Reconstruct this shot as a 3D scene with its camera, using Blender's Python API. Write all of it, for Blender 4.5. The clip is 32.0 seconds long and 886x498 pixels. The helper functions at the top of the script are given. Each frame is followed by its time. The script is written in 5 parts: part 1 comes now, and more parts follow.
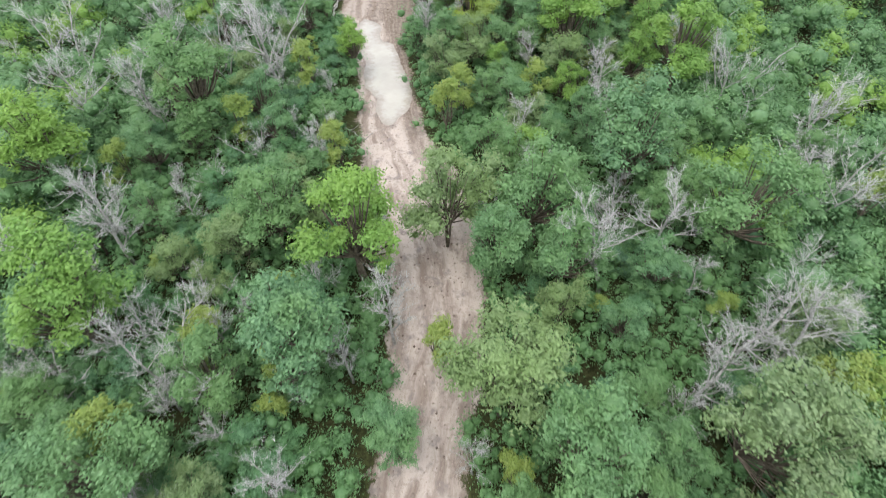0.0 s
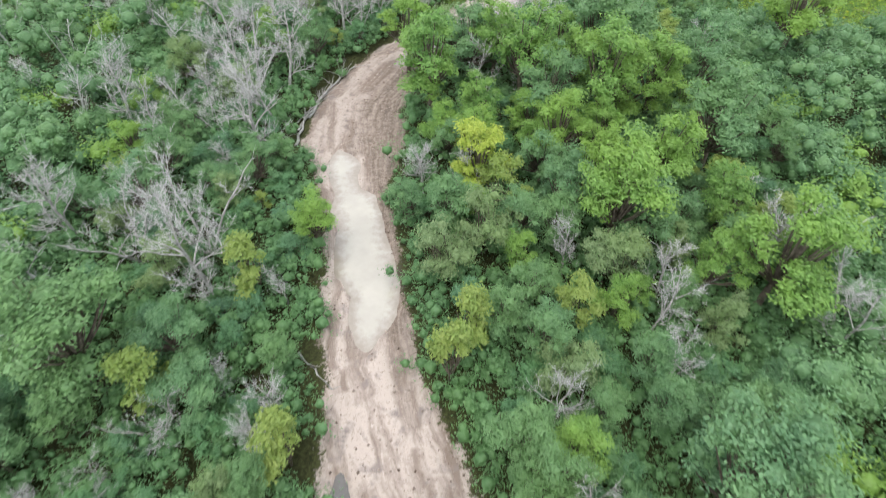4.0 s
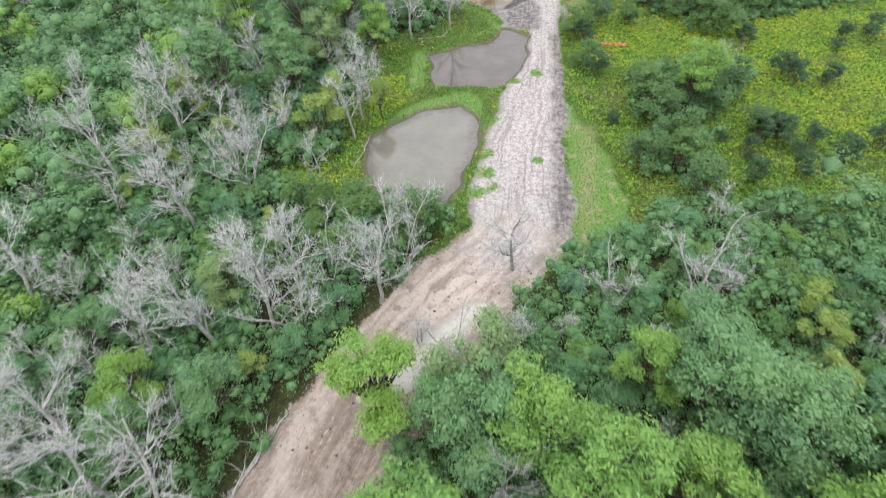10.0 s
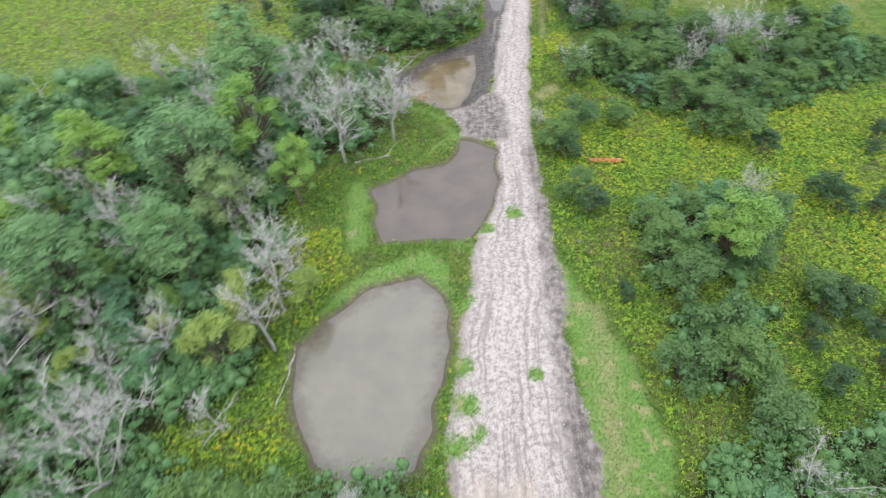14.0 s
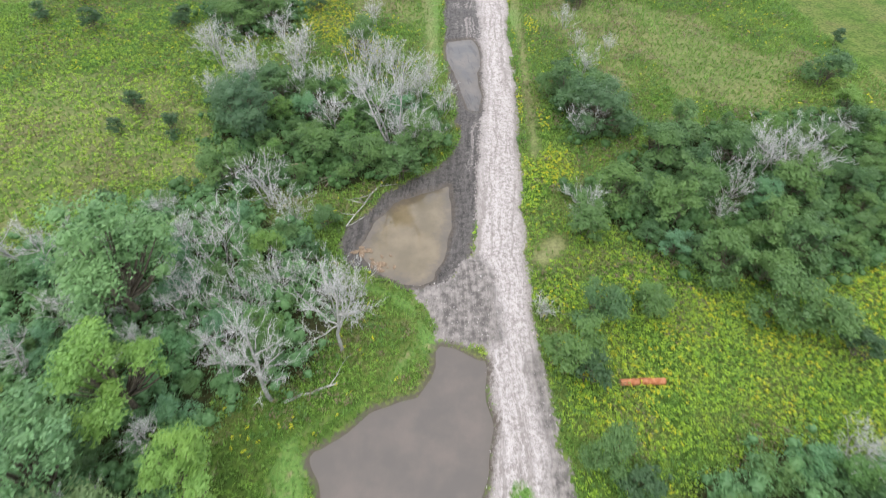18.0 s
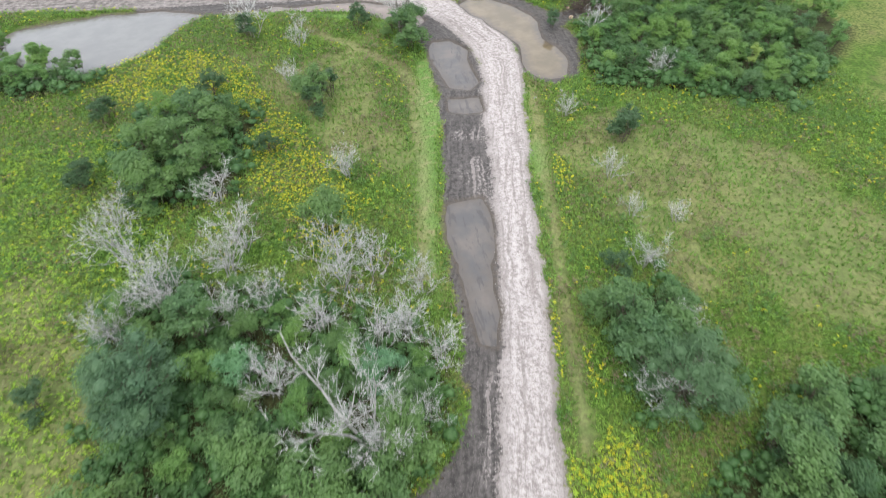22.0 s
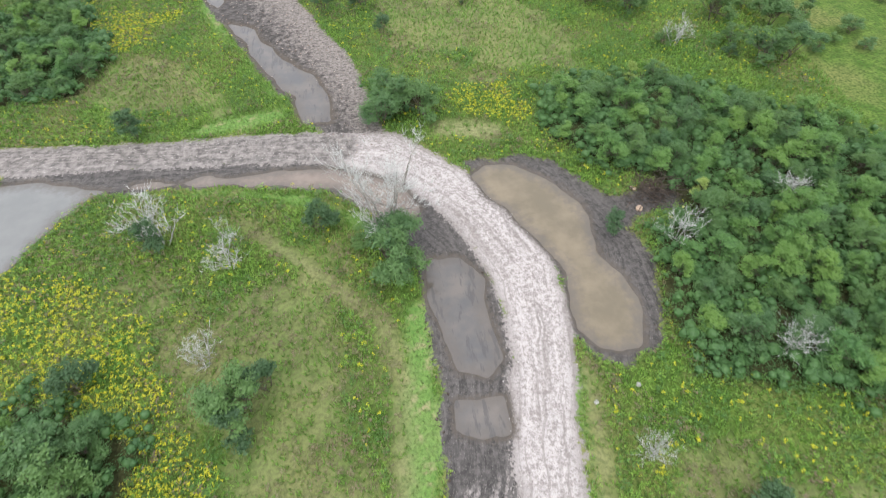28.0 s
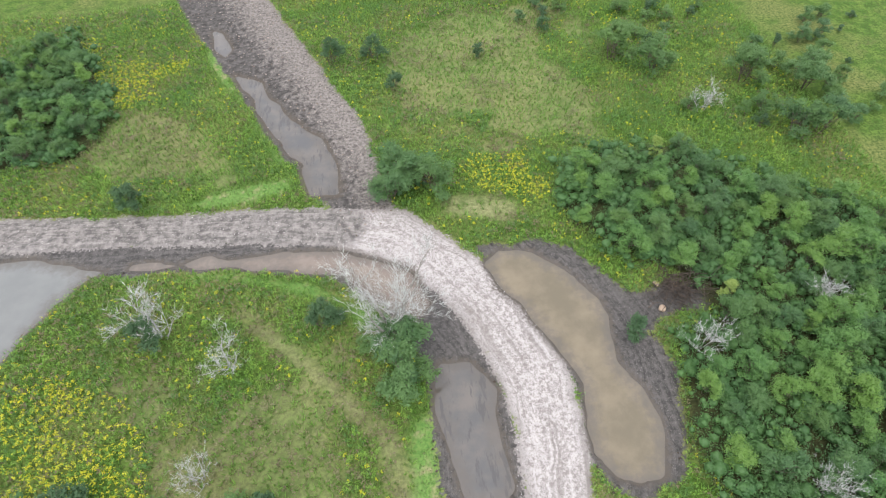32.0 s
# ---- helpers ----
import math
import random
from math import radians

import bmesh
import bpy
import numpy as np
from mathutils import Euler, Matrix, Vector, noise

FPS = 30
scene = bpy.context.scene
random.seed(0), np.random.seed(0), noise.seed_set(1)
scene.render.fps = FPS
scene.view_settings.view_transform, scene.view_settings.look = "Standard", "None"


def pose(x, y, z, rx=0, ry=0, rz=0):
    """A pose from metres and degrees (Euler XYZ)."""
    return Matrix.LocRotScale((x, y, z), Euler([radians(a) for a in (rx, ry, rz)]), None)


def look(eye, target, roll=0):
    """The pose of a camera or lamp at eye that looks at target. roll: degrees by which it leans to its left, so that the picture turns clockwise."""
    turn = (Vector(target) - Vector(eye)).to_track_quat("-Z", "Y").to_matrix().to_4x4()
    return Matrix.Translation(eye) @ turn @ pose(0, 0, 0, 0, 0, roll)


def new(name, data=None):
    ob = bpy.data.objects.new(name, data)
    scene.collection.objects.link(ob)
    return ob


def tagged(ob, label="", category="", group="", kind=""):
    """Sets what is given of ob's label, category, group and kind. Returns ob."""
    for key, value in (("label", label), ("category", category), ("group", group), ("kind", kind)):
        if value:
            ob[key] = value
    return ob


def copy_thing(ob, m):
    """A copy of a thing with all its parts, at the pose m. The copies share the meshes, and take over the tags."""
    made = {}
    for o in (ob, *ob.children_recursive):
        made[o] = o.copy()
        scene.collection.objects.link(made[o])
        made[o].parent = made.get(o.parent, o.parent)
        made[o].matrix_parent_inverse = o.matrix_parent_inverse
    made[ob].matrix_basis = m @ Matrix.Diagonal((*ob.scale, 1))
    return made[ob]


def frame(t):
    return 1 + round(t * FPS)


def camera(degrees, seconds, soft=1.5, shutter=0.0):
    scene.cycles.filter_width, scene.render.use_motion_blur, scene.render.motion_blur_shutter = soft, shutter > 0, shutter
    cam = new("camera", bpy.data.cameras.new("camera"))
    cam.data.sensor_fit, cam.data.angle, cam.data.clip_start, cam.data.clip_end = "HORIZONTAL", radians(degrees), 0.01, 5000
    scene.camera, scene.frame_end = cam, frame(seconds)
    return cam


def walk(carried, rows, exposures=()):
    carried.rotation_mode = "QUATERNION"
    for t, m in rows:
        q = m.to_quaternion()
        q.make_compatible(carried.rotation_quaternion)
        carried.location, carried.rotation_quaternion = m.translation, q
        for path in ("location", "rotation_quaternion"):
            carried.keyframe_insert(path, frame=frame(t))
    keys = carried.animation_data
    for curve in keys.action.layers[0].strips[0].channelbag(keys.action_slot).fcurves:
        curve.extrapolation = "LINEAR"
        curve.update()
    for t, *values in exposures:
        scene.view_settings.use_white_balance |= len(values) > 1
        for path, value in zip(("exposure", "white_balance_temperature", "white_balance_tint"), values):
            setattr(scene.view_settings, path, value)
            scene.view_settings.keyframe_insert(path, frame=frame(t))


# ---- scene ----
cam = camera(77.4, 32.0, soft=1.0, shutter=0.6)
PATH = [
    (0, (2.495, 3.578, 41.193), (2.424, 4.883, 39.679), -0.70),
    (0.5, (2.136, 7.113, 41.193), (2.072, 8.410, 39.672), -0.40),
    (1, (1.772, 10.712, 41.198), (1.716, 12.007, 39.675), -0.10),
    (1.5, (1.409, 14.440, 41.209), (1.360, 15.736, 39.686), 0.20),
    (2, (1.064, 18.333, 41.224), (1.020, 19.631, 39.703), 0.50),
    (2.5, (0.759, 22.382, 41.240), (0.719, 23.681, 39.720), 0.80),
    (3, (0.516, 26.542, 41.256), (0.478, 27.844, 39.738), 0.80),
    (3.5, (-0.079, 30.764, 41.282), (-0.101, 32.071, 39.768), 1.64),
    (4, (-0.261, 34.977, 41.285), (-0.283, 36.288, 39.775), 1.67),
    (4.5, (-0.126, 39.230, 41.269), (-0.157, 40.543, 39.761), 1.12),
    (5, (0.093, 43.512, 41.256), (0.049, 44.826, 39.749), 0.36),
    (5.5, (0.160, 47.813, 41.266), (0.110, 49.130, 39.762), -0.28),
    (6, (-0.025, 52.175, 41.325), (-0.074, 53.493, 39.822), -0.50),
    (6.5, (-0.013, 56.429, 41.327), (-0.064, 57.752, 39.828), -1.20),
    (7, (0.007, 60.612, 41.329), (-0.047, 61.941, 39.835), -1.70),
    (7.5, (-0.008, 64.671, 41.332), (-0.066, 66.003, 39.841), -2.00),
    (8, (-0.092, 68.584, 41.338), (-0.150, 69.916, 39.848), -2.10),
    (8.5, (-0.242, 72.397, 41.345), (-0.300, 73.728, 39.853), -2.10),
    (9, (-0.424, 76.187, 41.349), (-0.479, 77.518, 39.857), -2.10),
    (9.5, (-0.593, 80.003, 41.353), (-0.646, 81.334, 39.861), -2.00),
    (10, (-0.723, 83.852, 41.359), (-0.774, 85.184, 39.868), -1.90),
    (10.5, (-0.817, 87.703, 41.369), (-0.869, 89.036, 39.879), -1.80),
    (11, (-0.897, 91.506, 41.382), (-0.950, 92.841, 39.894), -1.80),
    (11.5, (-0.978, 95.228, 41.398), (-1.030, 96.564, 39.911), -1.70),
    (12, (-1.059, 98.859, 41.416), (-1.111, 100.196, 39.929), -1.60),
    (12.5, (-1.139, 102.427, 41.432), (-1.188, 103.763, 39.944), -1.50),
    (13, (-1.177, 105.901, 41.444), (-1.189, 107.233, 39.952), -1.30),
    (13.5, (-1.132, 109.297, 41.453), (-1.126, 110.626, 39.959), -1.10),
    (14, (-0.966, 112.649, 41.458), (-0.844, 113.968, 39.959), -0.70),
    (14.5, (-0.688, 116.167, 41.578), (-0.484, 117.467, 40.071), -0.32),
    (15, (-0.174, 119.485, 41.619), (0.030, 120.780, 40.108), -0.18),
    (15.5, (0.676, 122.721, 41.622), (0.874, 124.014, 40.109), -0.34),
    (16, (1.495, 126.101, 41.591), (1.687, 127.396, 40.079), -0.53),
    (16.5, (1.917, 129.853, 41.534), (2.105, 131.149, 40.022), -0.50),
    (17, (1.556, 133.946, 41.398), (1.771, 135.236, 39.885), 0.10),
    (17.5, (2.118, 137.881, 41.395), (2.335, 139.171, 39.882), -0.00),
    (18, (2.737, 141.953, 41.395), (2.954, 143.244, 39.883), -0.00),
    (18.5, (3.405, 146.117, 41.399), (3.622, 147.406, 39.886), -0.00),
    (19, (4.113, 150.347, 41.406), (4.330, 151.635, 39.892), -0.10),
    (19.5, (4.856, 154.629, 41.416), (5.071, 155.915, 39.900), -0.40),
    (20, (5.632, 158.956, 41.425), (5.846, 160.240, 39.907), -0.60),
    (20.5, (6.448, 163.325, 41.433), (6.660, 164.608, 39.913), -0.80),
    (21, (7.303, 167.719, 41.436), (7.512, 169.000, 39.914), -1.00),
    (21.5, (8.172, 172.103, 41.436), (8.376, 173.379, 39.910), -1.30),
    (22, (9.030, 176.444, 41.434), (9.229, 177.717, 39.904), -1.60),
    (22.5, (9.862, 180.710, 41.429), (10.058, 181.981, 39.897), -1.80),
    (23, (10.658, 184.859, 41.428), (10.850, 186.128, 39.894), -1.90),
    (23.5, (11.410, 188.856, 41.433), (11.599, 190.122, 39.896), -1.90),
    (24, (12.117, 192.683, 41.440), (12.304, 193.944, 39.899), -1.90),
    (24.5, (12.782, 196.325, 41.447), (12.966, 197.580, 39.901), -2.00),
    (25, (13.403, 199.770, 41.451), (13.585, 201.021, 39.902), -2.00),
    (25.5, (14.092, 203.023, 41.572), (14.270, 204.272, 40.021), -2.53),
    (26, (14.625, 206.210, 41.612), (14.806, 207.458, 40.059), -2.53),
    (26.5, (14.995, 209.159, 41.612), (15.183, 210.404, 40.058), -2.20),
    (27, (15.323, 211.996, 41.577), (15.516, 213.238, 40.021), -1.83),
    (27.5, (15.728, 214.846, 41.515), (15.916, 216.083, 39.955), -1.68),
    (28, (16.400, 218.088, 41.460), (16.575, 219.313, 39.889), -1.90),
    (28.5, (16.698, 220.644, 41.369), (16.859, 221.871, 39.798), -1.80),
    (29, (17.129, 223.244, 41.236), (17.266, 224.473, 39.664), -2.00),
    (29.5, (17.587, 225.319, 41.148), (17.716, 226.547, 39.575), -2.30),
    (30, (17.691, 226.625, 41.126), (17.824, 227.851, 39.551), -2.20),
    (30.5, (17.710, 227.152, 41.349), (17.845, 228.375, 39.772), -2.20),
    (31, (17.780, 227.254, 42.249), (17.915, 228.474, 40.670), -2.10),
    (31.5, (17.830, 227.441, 43.806), (17.965, 228.654, 42.222), -2.10),
    (32, (17.945, 227.628, 45.296), (18.079, 228.838, 43.709), -2.20),
]
walk(cam, [(t, look(eye, target, roll)) for t, eye, target, roll in PATH])

# ---- world and sun: a bright overcast sky ----
world = bpy.data.worlds.new("overcast_sky")
scene.world = world
world.use_nodes = True
wn, wl = world.node_tree.nodes, world.node_tree.links
sky = wn.new("ShaderNodeTexSky")
sky.sky_type, sky.sun_disc = "NISHITA", False
sky.sun_elevation, sky.sun_rotation = radians(72), radians(210)
sky.dust_density, sky.air_density = 4.0, 1.0
grey = wn.new("ShaderNodeMix")
grey.data_type = "RGBA"
grey.inputs[0].default_value = 0.72
grey.inputs[7].default_value = (6.6, 6.7, 7.05, 1)
wl.new(sky.outputs[0], grey.inputs[6])
wl.new(grey.outputs[2], wn["Background"].inputs[0])
wn["Background"].inputs[1].default_value = 0.295

sun = new("sun", bpy.data.lights.new("sun", "SUN"))
sun.data.energy, sun.data.angle, sun.data.color = 1.3, radians(40), (1.0, 0.98, 0.97)
sun.matrix_world = look((-15, -25, 90), (0, 0, 0))


# ---- material helpers ----
def material(name, rough=0.9, spec=0.2):
    m = bpy.data.materials.new(name)
    m.use_nodes = True
    b = m.node_tree.nodes["Principled BSDF"]
    b.inputs["Roughness"].default_value = rough
    b.inputs["Specular IOR Level"].default_value = spec
    return m, m.node_tree.nodes, m.node_tree.links, b


def node(nodes, kind, **values):
    n = nodes.new(kind)
    for key, value in values.items():
        n.inputs[key].default_value = value
    return n


def noise_at(nodes, links, coords, scale, detail=4.0, rough=0.6):
    n = node(nodes, "ShaderNodeTexNoise", Scale=scale, Detail=detail, Roughness=rough)
    links.new(coords, n.inputs["Vector"])
    return n.outputs["Fac"]


def math_node(nodes, links, op, a, b=None, clamp=False):
    n = nodes.new("ShaderNodeMath")
    n.operation, n.use_clamp = op, clamp
    for i, v in enumerate((a, b)):
        if v is None:
            continue
        if isinstance(v, (int, float)):
            n.inputs[i].default_value = v
        else:
            links.new(v, n.inputs[i])
    return n.outputs[0]


def ramp(nodes, links, fac, lo, hi):
    n = nodes.new("ShaderNodeMapRange")
    n.interpolation_type = "SMOOTHSTEP"
    links.new(fac, n.inputs[0])
    n.inputs[1].default_value, n.inputs[2].default_value = lo, hi
    return n.outputs[0]


def blend(nodes, links, fac, a, b):
    n = nodes.new("ShaderNodeMix")
    n.data_type = "RGBA"
    for i, v in ((0, fac), (6, a), (7, b)):
        if isinstance(v, (int, float)):
            n.inputs[i].default_value = v
        elif isinstance(v, tuple):
            n.inputs[i].default_value = (*v, 1)
        else:
            links.new(v, n.inputs[i])
    return n.outputs[2]


def leaf_material(name, dark, light, odd, spread=0.5):
    """Foliage: each leaf its own tone between dark and light, each plant shifted towards odd; light shines through."""
    m, n, l, b = material(name, 0.5, 0.45)
    geo, info = n.new("ShaderNodeNewGeometry"), n.new("ShaderNodeObjectInfo")
    clump = ramp(n, l, noise_at(n, l, geo.outputs["Position"], 0.8, 3), 0.3, 0.7)
    grade = math_node(n, l, "ADD", math_node(n, l, "MULTIPLY", geo.outputs["Random Per Island"], 0.6), math_node(n, l, "MULTIPLY", clump, 0.4))
    tone = blend(n, l, grade, dark, light)
    shift = math_node(n, l, "MULTIPLY", info.outputs["Random"], spread)
    tone = blend(n, l, shift, tone, odd)
    patch = ramp(n, l, noise_at(n, l, geo.outputs["Position"], 0.22, 4), 0.35, 0.7)
    tone = blend(n, l, math_node(n, l, "MULTIPLY", patch, 0.5), tone, odd)
    l.new(tone, b.inputs["Base Color"])
    thin = n.new("ShaderNodeBsdfTranslucent")
    l.new(tone, thin.inputs[0])
    mix = n.new("ShaderNodeMixShader")
    mix.inputs[0].default_value = 0.3
    l.new(b.outputs[0], mix.inputs[1])
    l.new(thin.outputs[0], mix.inputs[2])
    l.new(mix.outputs[0], n["Material Output"].inputs[0])
    return m


def bark_material(name, dark, light):
    m, n, l, b = material(name, 0.9, 0.15)
    co, info = n.new("ShaderNodeTexCoord"), n.new("ShaderNodeObjectInfo")
    f = noise_at(n, l, co.outputs["Object"], 3.0, 5)
    tone = blend(n, l, ramp(n, l, f, 0.3, 0.7), dark, light)
    tone = blend(n, l, math_node(n, l, "MULTIPLY", info.outputs["Random"], 0.35), tone, tuple(0.6 * v for v in light))
    l.new(tone, b.inputs["Base Color"])
    bump = node(n, "ShaderNodeBump", Strength=0.5, Distance=0.03)
    l.new(noise_at(n, l, co.outputs["Object"], 14.0, 4), bump.inputs["Height"])
    l.new(bump.outputs[0], b.inputs["Normal"])
    return m


LEAF = {
    "elm": leaf_material("elm_leaves", (0.063, 0.163, 0.0779), (0.213, 0.393, 0.191), (0.195, 0.345, 0.11)),
    "maple": leaf_material("maple_leaves", (0.0782, 0.189, 0.0459), (0.239, 0.45, 0.12), (0.267, 0.432, 0.0734)),
    "dogwood": leaf_material("dogwood_leaves", (0.0571, 0.159, 0.0903), (0.191, 0.355, 0.199), (0.142, 0.316, 0.105)),
    "thicket": leaf_material("thicket_leaves", (0.0333, 0.0966, 0.0427), (0.119, 0.235, 0.095), (0.138, 0.248, 0.0617), 0.8),
    "willow": leaf_material("willow_leaves", (0.123, 0.205, 0.09), (0.294, 0.4, 0.198), (0.237, 0.363, 0.117)),
    "yellow": leaf_material("yellowing_leaves", (0.17, 0.27, 0.055), (0.38, 0.45, 0.12), (0.22, 0.34, 0.08)),
    "gold": leaf_material("golden_green_leaves", (0.26, 0.38, 0.045), (0.52, 0.6, 0.12), (0.36, 0.5, 0.07)),
    "cedar": leaf_material("meadow_shrub_leaves", (0.035, 0.09, 0.035), (0.085, 0.165, 0.065), (0.07, 0.14, 0.055)),
    "under": leaf_material("undergrowth_leaves", (0.0484, 0.142, 0.0666), (0.184, 0.352, 0.161), (0.155, 0.303, 0.0951)),
    "hazel": leaf_material("hazel_leaves", (0.042, 0.135, 0.04), (0.165, 0.325, 0.092), (0.185, 0.32, 0.065), 0.8),
    # grove undergrowth: shade in the gaps between shrubs is put into this darker leaf
    "shaded_under": leaf_material("shaded_undergrowth_leaves", (0.0348, 0.107, 0.0376), (0.103, 0.215, 0.0734), (0.103, 0.215, 0.049)),
    "oak": leaf_material("oak_leaves", (0.045, 0.115, 0.055), (0.12, 0.225, 0.115), (0.11, 0.2, 0.075)),
    "grass": leaf_material("meadow_grass_blades", (0.055, 0.17, 0.025), (0.24, 0.43, 0.08), (0.24, 0.345, 0.085)),
    "carpet": leaf_material("yellow_green_meadow_leaves", (0.18, 0.37, 0.03), (0.37, 0.6, 0.06), (0.38, 0.5, 0.05)),
    "coarse": leaf_material("coarse_dark_herb_leaves", (0.035, 0.115, 0.025), (0.13, 0.31, 0.06), (0.11, 0.2, 0.05)),
    "lush": leaf_material("fresh_grass_blades", (0.095, 0.195, 0.045), (0.19, 0.305, 0.09), (0.26, 0.3, 0.13)),
    "herb": leaf_material("meadow_herb_leaves", (0.085, 0.215, 0.03), (0.27, 0.46, 0.065), (0.24, 0.33, 0.05)),
    "weed": leaf_material("dry_weed_heads", (0.13, 0.1, 0.06), (0.3, 0.22, 0.155), (0.17, 0.22, 0.07)),
    "flower": leaf_material("goldenrod_flowers", (0.56, 0.5, 0.02), (0.84, 0.75, 0.04), (0.5, 0.54, 0.04)),
}
BARK = bark_material("living_bark", (0.07, 0.06, 0.045), (0.2, 0.17, 0.13))
DEAD_WOOD = bark_material("weathered_dead_wood", (0.23, 0.228, 0.212), (0.51, 0.505, 0.475))
GREY_BARK = bark_material("grey_brown_bark", (0.22, 0.2, 0.175), (0.46, 0.43, 0.39))
FINE_TWIGS = bark_material("grey_dead_twigs", (0.37, 0.38, 0.36), (0.62, 0.63, 0.6))

# ---- plan: signed distances, in metres, negative inside ----
def band(X, Y, points):
    """Distance to a bent strip given by (x, y, half width) along its middle."""
    d = np.full(X.shape, 1e9)
    for (ax, ay, ar), (bx, by, br) in zip(points, points[1:]):
        ux, uy = bx - ax, by - ay
        t = np.clip(((X - ax) * ux + (Y - ay) * uy) / (ux * ux + uy * uy), 0, 1)
        d = np.minimum(d, np.hypot(X - ax - t * ux, Y - ay - t * uy) - ar - t * (br - ar))
    return d


def area(X, Y, corners):
    """Distance to the outline of an area given by its corners."""
    d, inside = np.full(X.shape, 1e9), np.zeros(X.shape, bool)
    for (ax, ay), (bx, by) in zip(corners, corners[1:] + corners[:1]):
        ux, uy = bx - ax, by - ay
        t = np.clip(((X - ax) * ux + (Y - ay) * uy) / (ux * ux + uy * uy + 1e-9), 0, 1)
        d = np.minimum(d, np.hypot(X - ax - t * ux, Y - ay - t * uy))
        cross = ((ay > Y) != (by > Y)) & (X < ux * (Y - ay) / (uy if uy else 1e-9) + ax)
        inside ^= cross
    return np.where(inside, -d, d)


def waves(X, Y, size, seed):
    """Smooth value noise between -1 and 1 with bumps about size metres wide."""
    r = np.random.default_rng(seed).uniform(-1, 1, (256, 256))
    gx, gy = X / size + 40, Y / size + 40
    ix, iy = np.floor(gx).astype(int), np.floor(gy).astype(int)
    fx, fy = gx - ix, gy - iy
    fx, fy = fx * fx * (3 - 2 * fx), fy * fy * (3 - 2 * fy)
    a, b = r[ix % 256, iy % 256], r[(ix + 1) % 256, iy % 256]
    c, d = r[ix % 256, (iy + 1) % 256], r[(ix + 1) % 256, (iy + 1) % 256]
    return (a * (1 - fx) + b * fx) * (1 - fy) + (c * (1 - fx) + d * fx) * fy


def smooth(v, lo, hi):
    t = np.clip((v - lo) / (hi - lo), 0, 1)
    return t * t * (3 - 2 * t)


DIRT_ROAD = [(0, -60, 4), (-0.2, 15, 3.4), (0.6, 31, 4.2), (0, 36.5, 4.8), (-1.3, 42.5, 5.4), (-4.2, 50, 5), (-6.8, 58, 3.8), (-8, 66, 3.6), (-10.8, 79, 3.8),
             (-12, 87, 6), (-12.4, 95, 5.2), (-9.2, 103, 4.8), (-5, 109, 5.2), (-1.3, 114.5, 5.4), (3.2, 119.5, 4.7)]
GRAVEL_ROAD = [(3.2, 119.5, 4.5), (6, 123, 4.9), (6.2, 127, 5.9), (6.9, 133, 5.1), (7.4, 138, 4.6), (8.9, 143, 4.5), (9.5, 148.5, 4), (11, 153.5, 3), (11.8, 158, 2.6), (12.7, 166, 2.5), (13.9, 175, 2.6),
               (17.4, 190, 2.4), (20.6, 204, 2.15), (23.4, 219, 2.2), (25.4, 230, 2.6), (27.7, 240, 2.8), (28, 246, 3.2), (26, 253, 3.1),
               (22.5, 259, 3), (17, 264.8, 3.4), (11.5, 266.8, 2.7)]
WEST_ROAD = [(11.5, 266.8, 2.7), (4.6, 268, 2.5), (-3.8, 268.8, 2.2), (-14.4, 270, 2.1), (-23, 271, 2.4), (-45, 274, 2.4), (-120, 284, 2.4)]
NORTH_TRACK = [(14, 268, 3), (11.2, 277, 4.6), (8.3, 284.5, 5.6), (3, 296.5, 5.8), (-2.5, 309, 6.2), (-18, 345, 6), (-60, 440, 6)]
MUD = [(11.5, 186, 2.2), (15.2, 193, 2.0), (17, 201, 2.6), (17.6, 208, 3), (19, 218, 3.2), (21, 230, 3.2),
       (22, 240, 3.4), (21.6, 247, 3.2), (20.2, 253, 2.8), (17, 259.5, 3.4), (11, 262.6, 2.6), (0, 265, 2.0), (-11, 266, 2.0), (-22, 268, 2.5)]
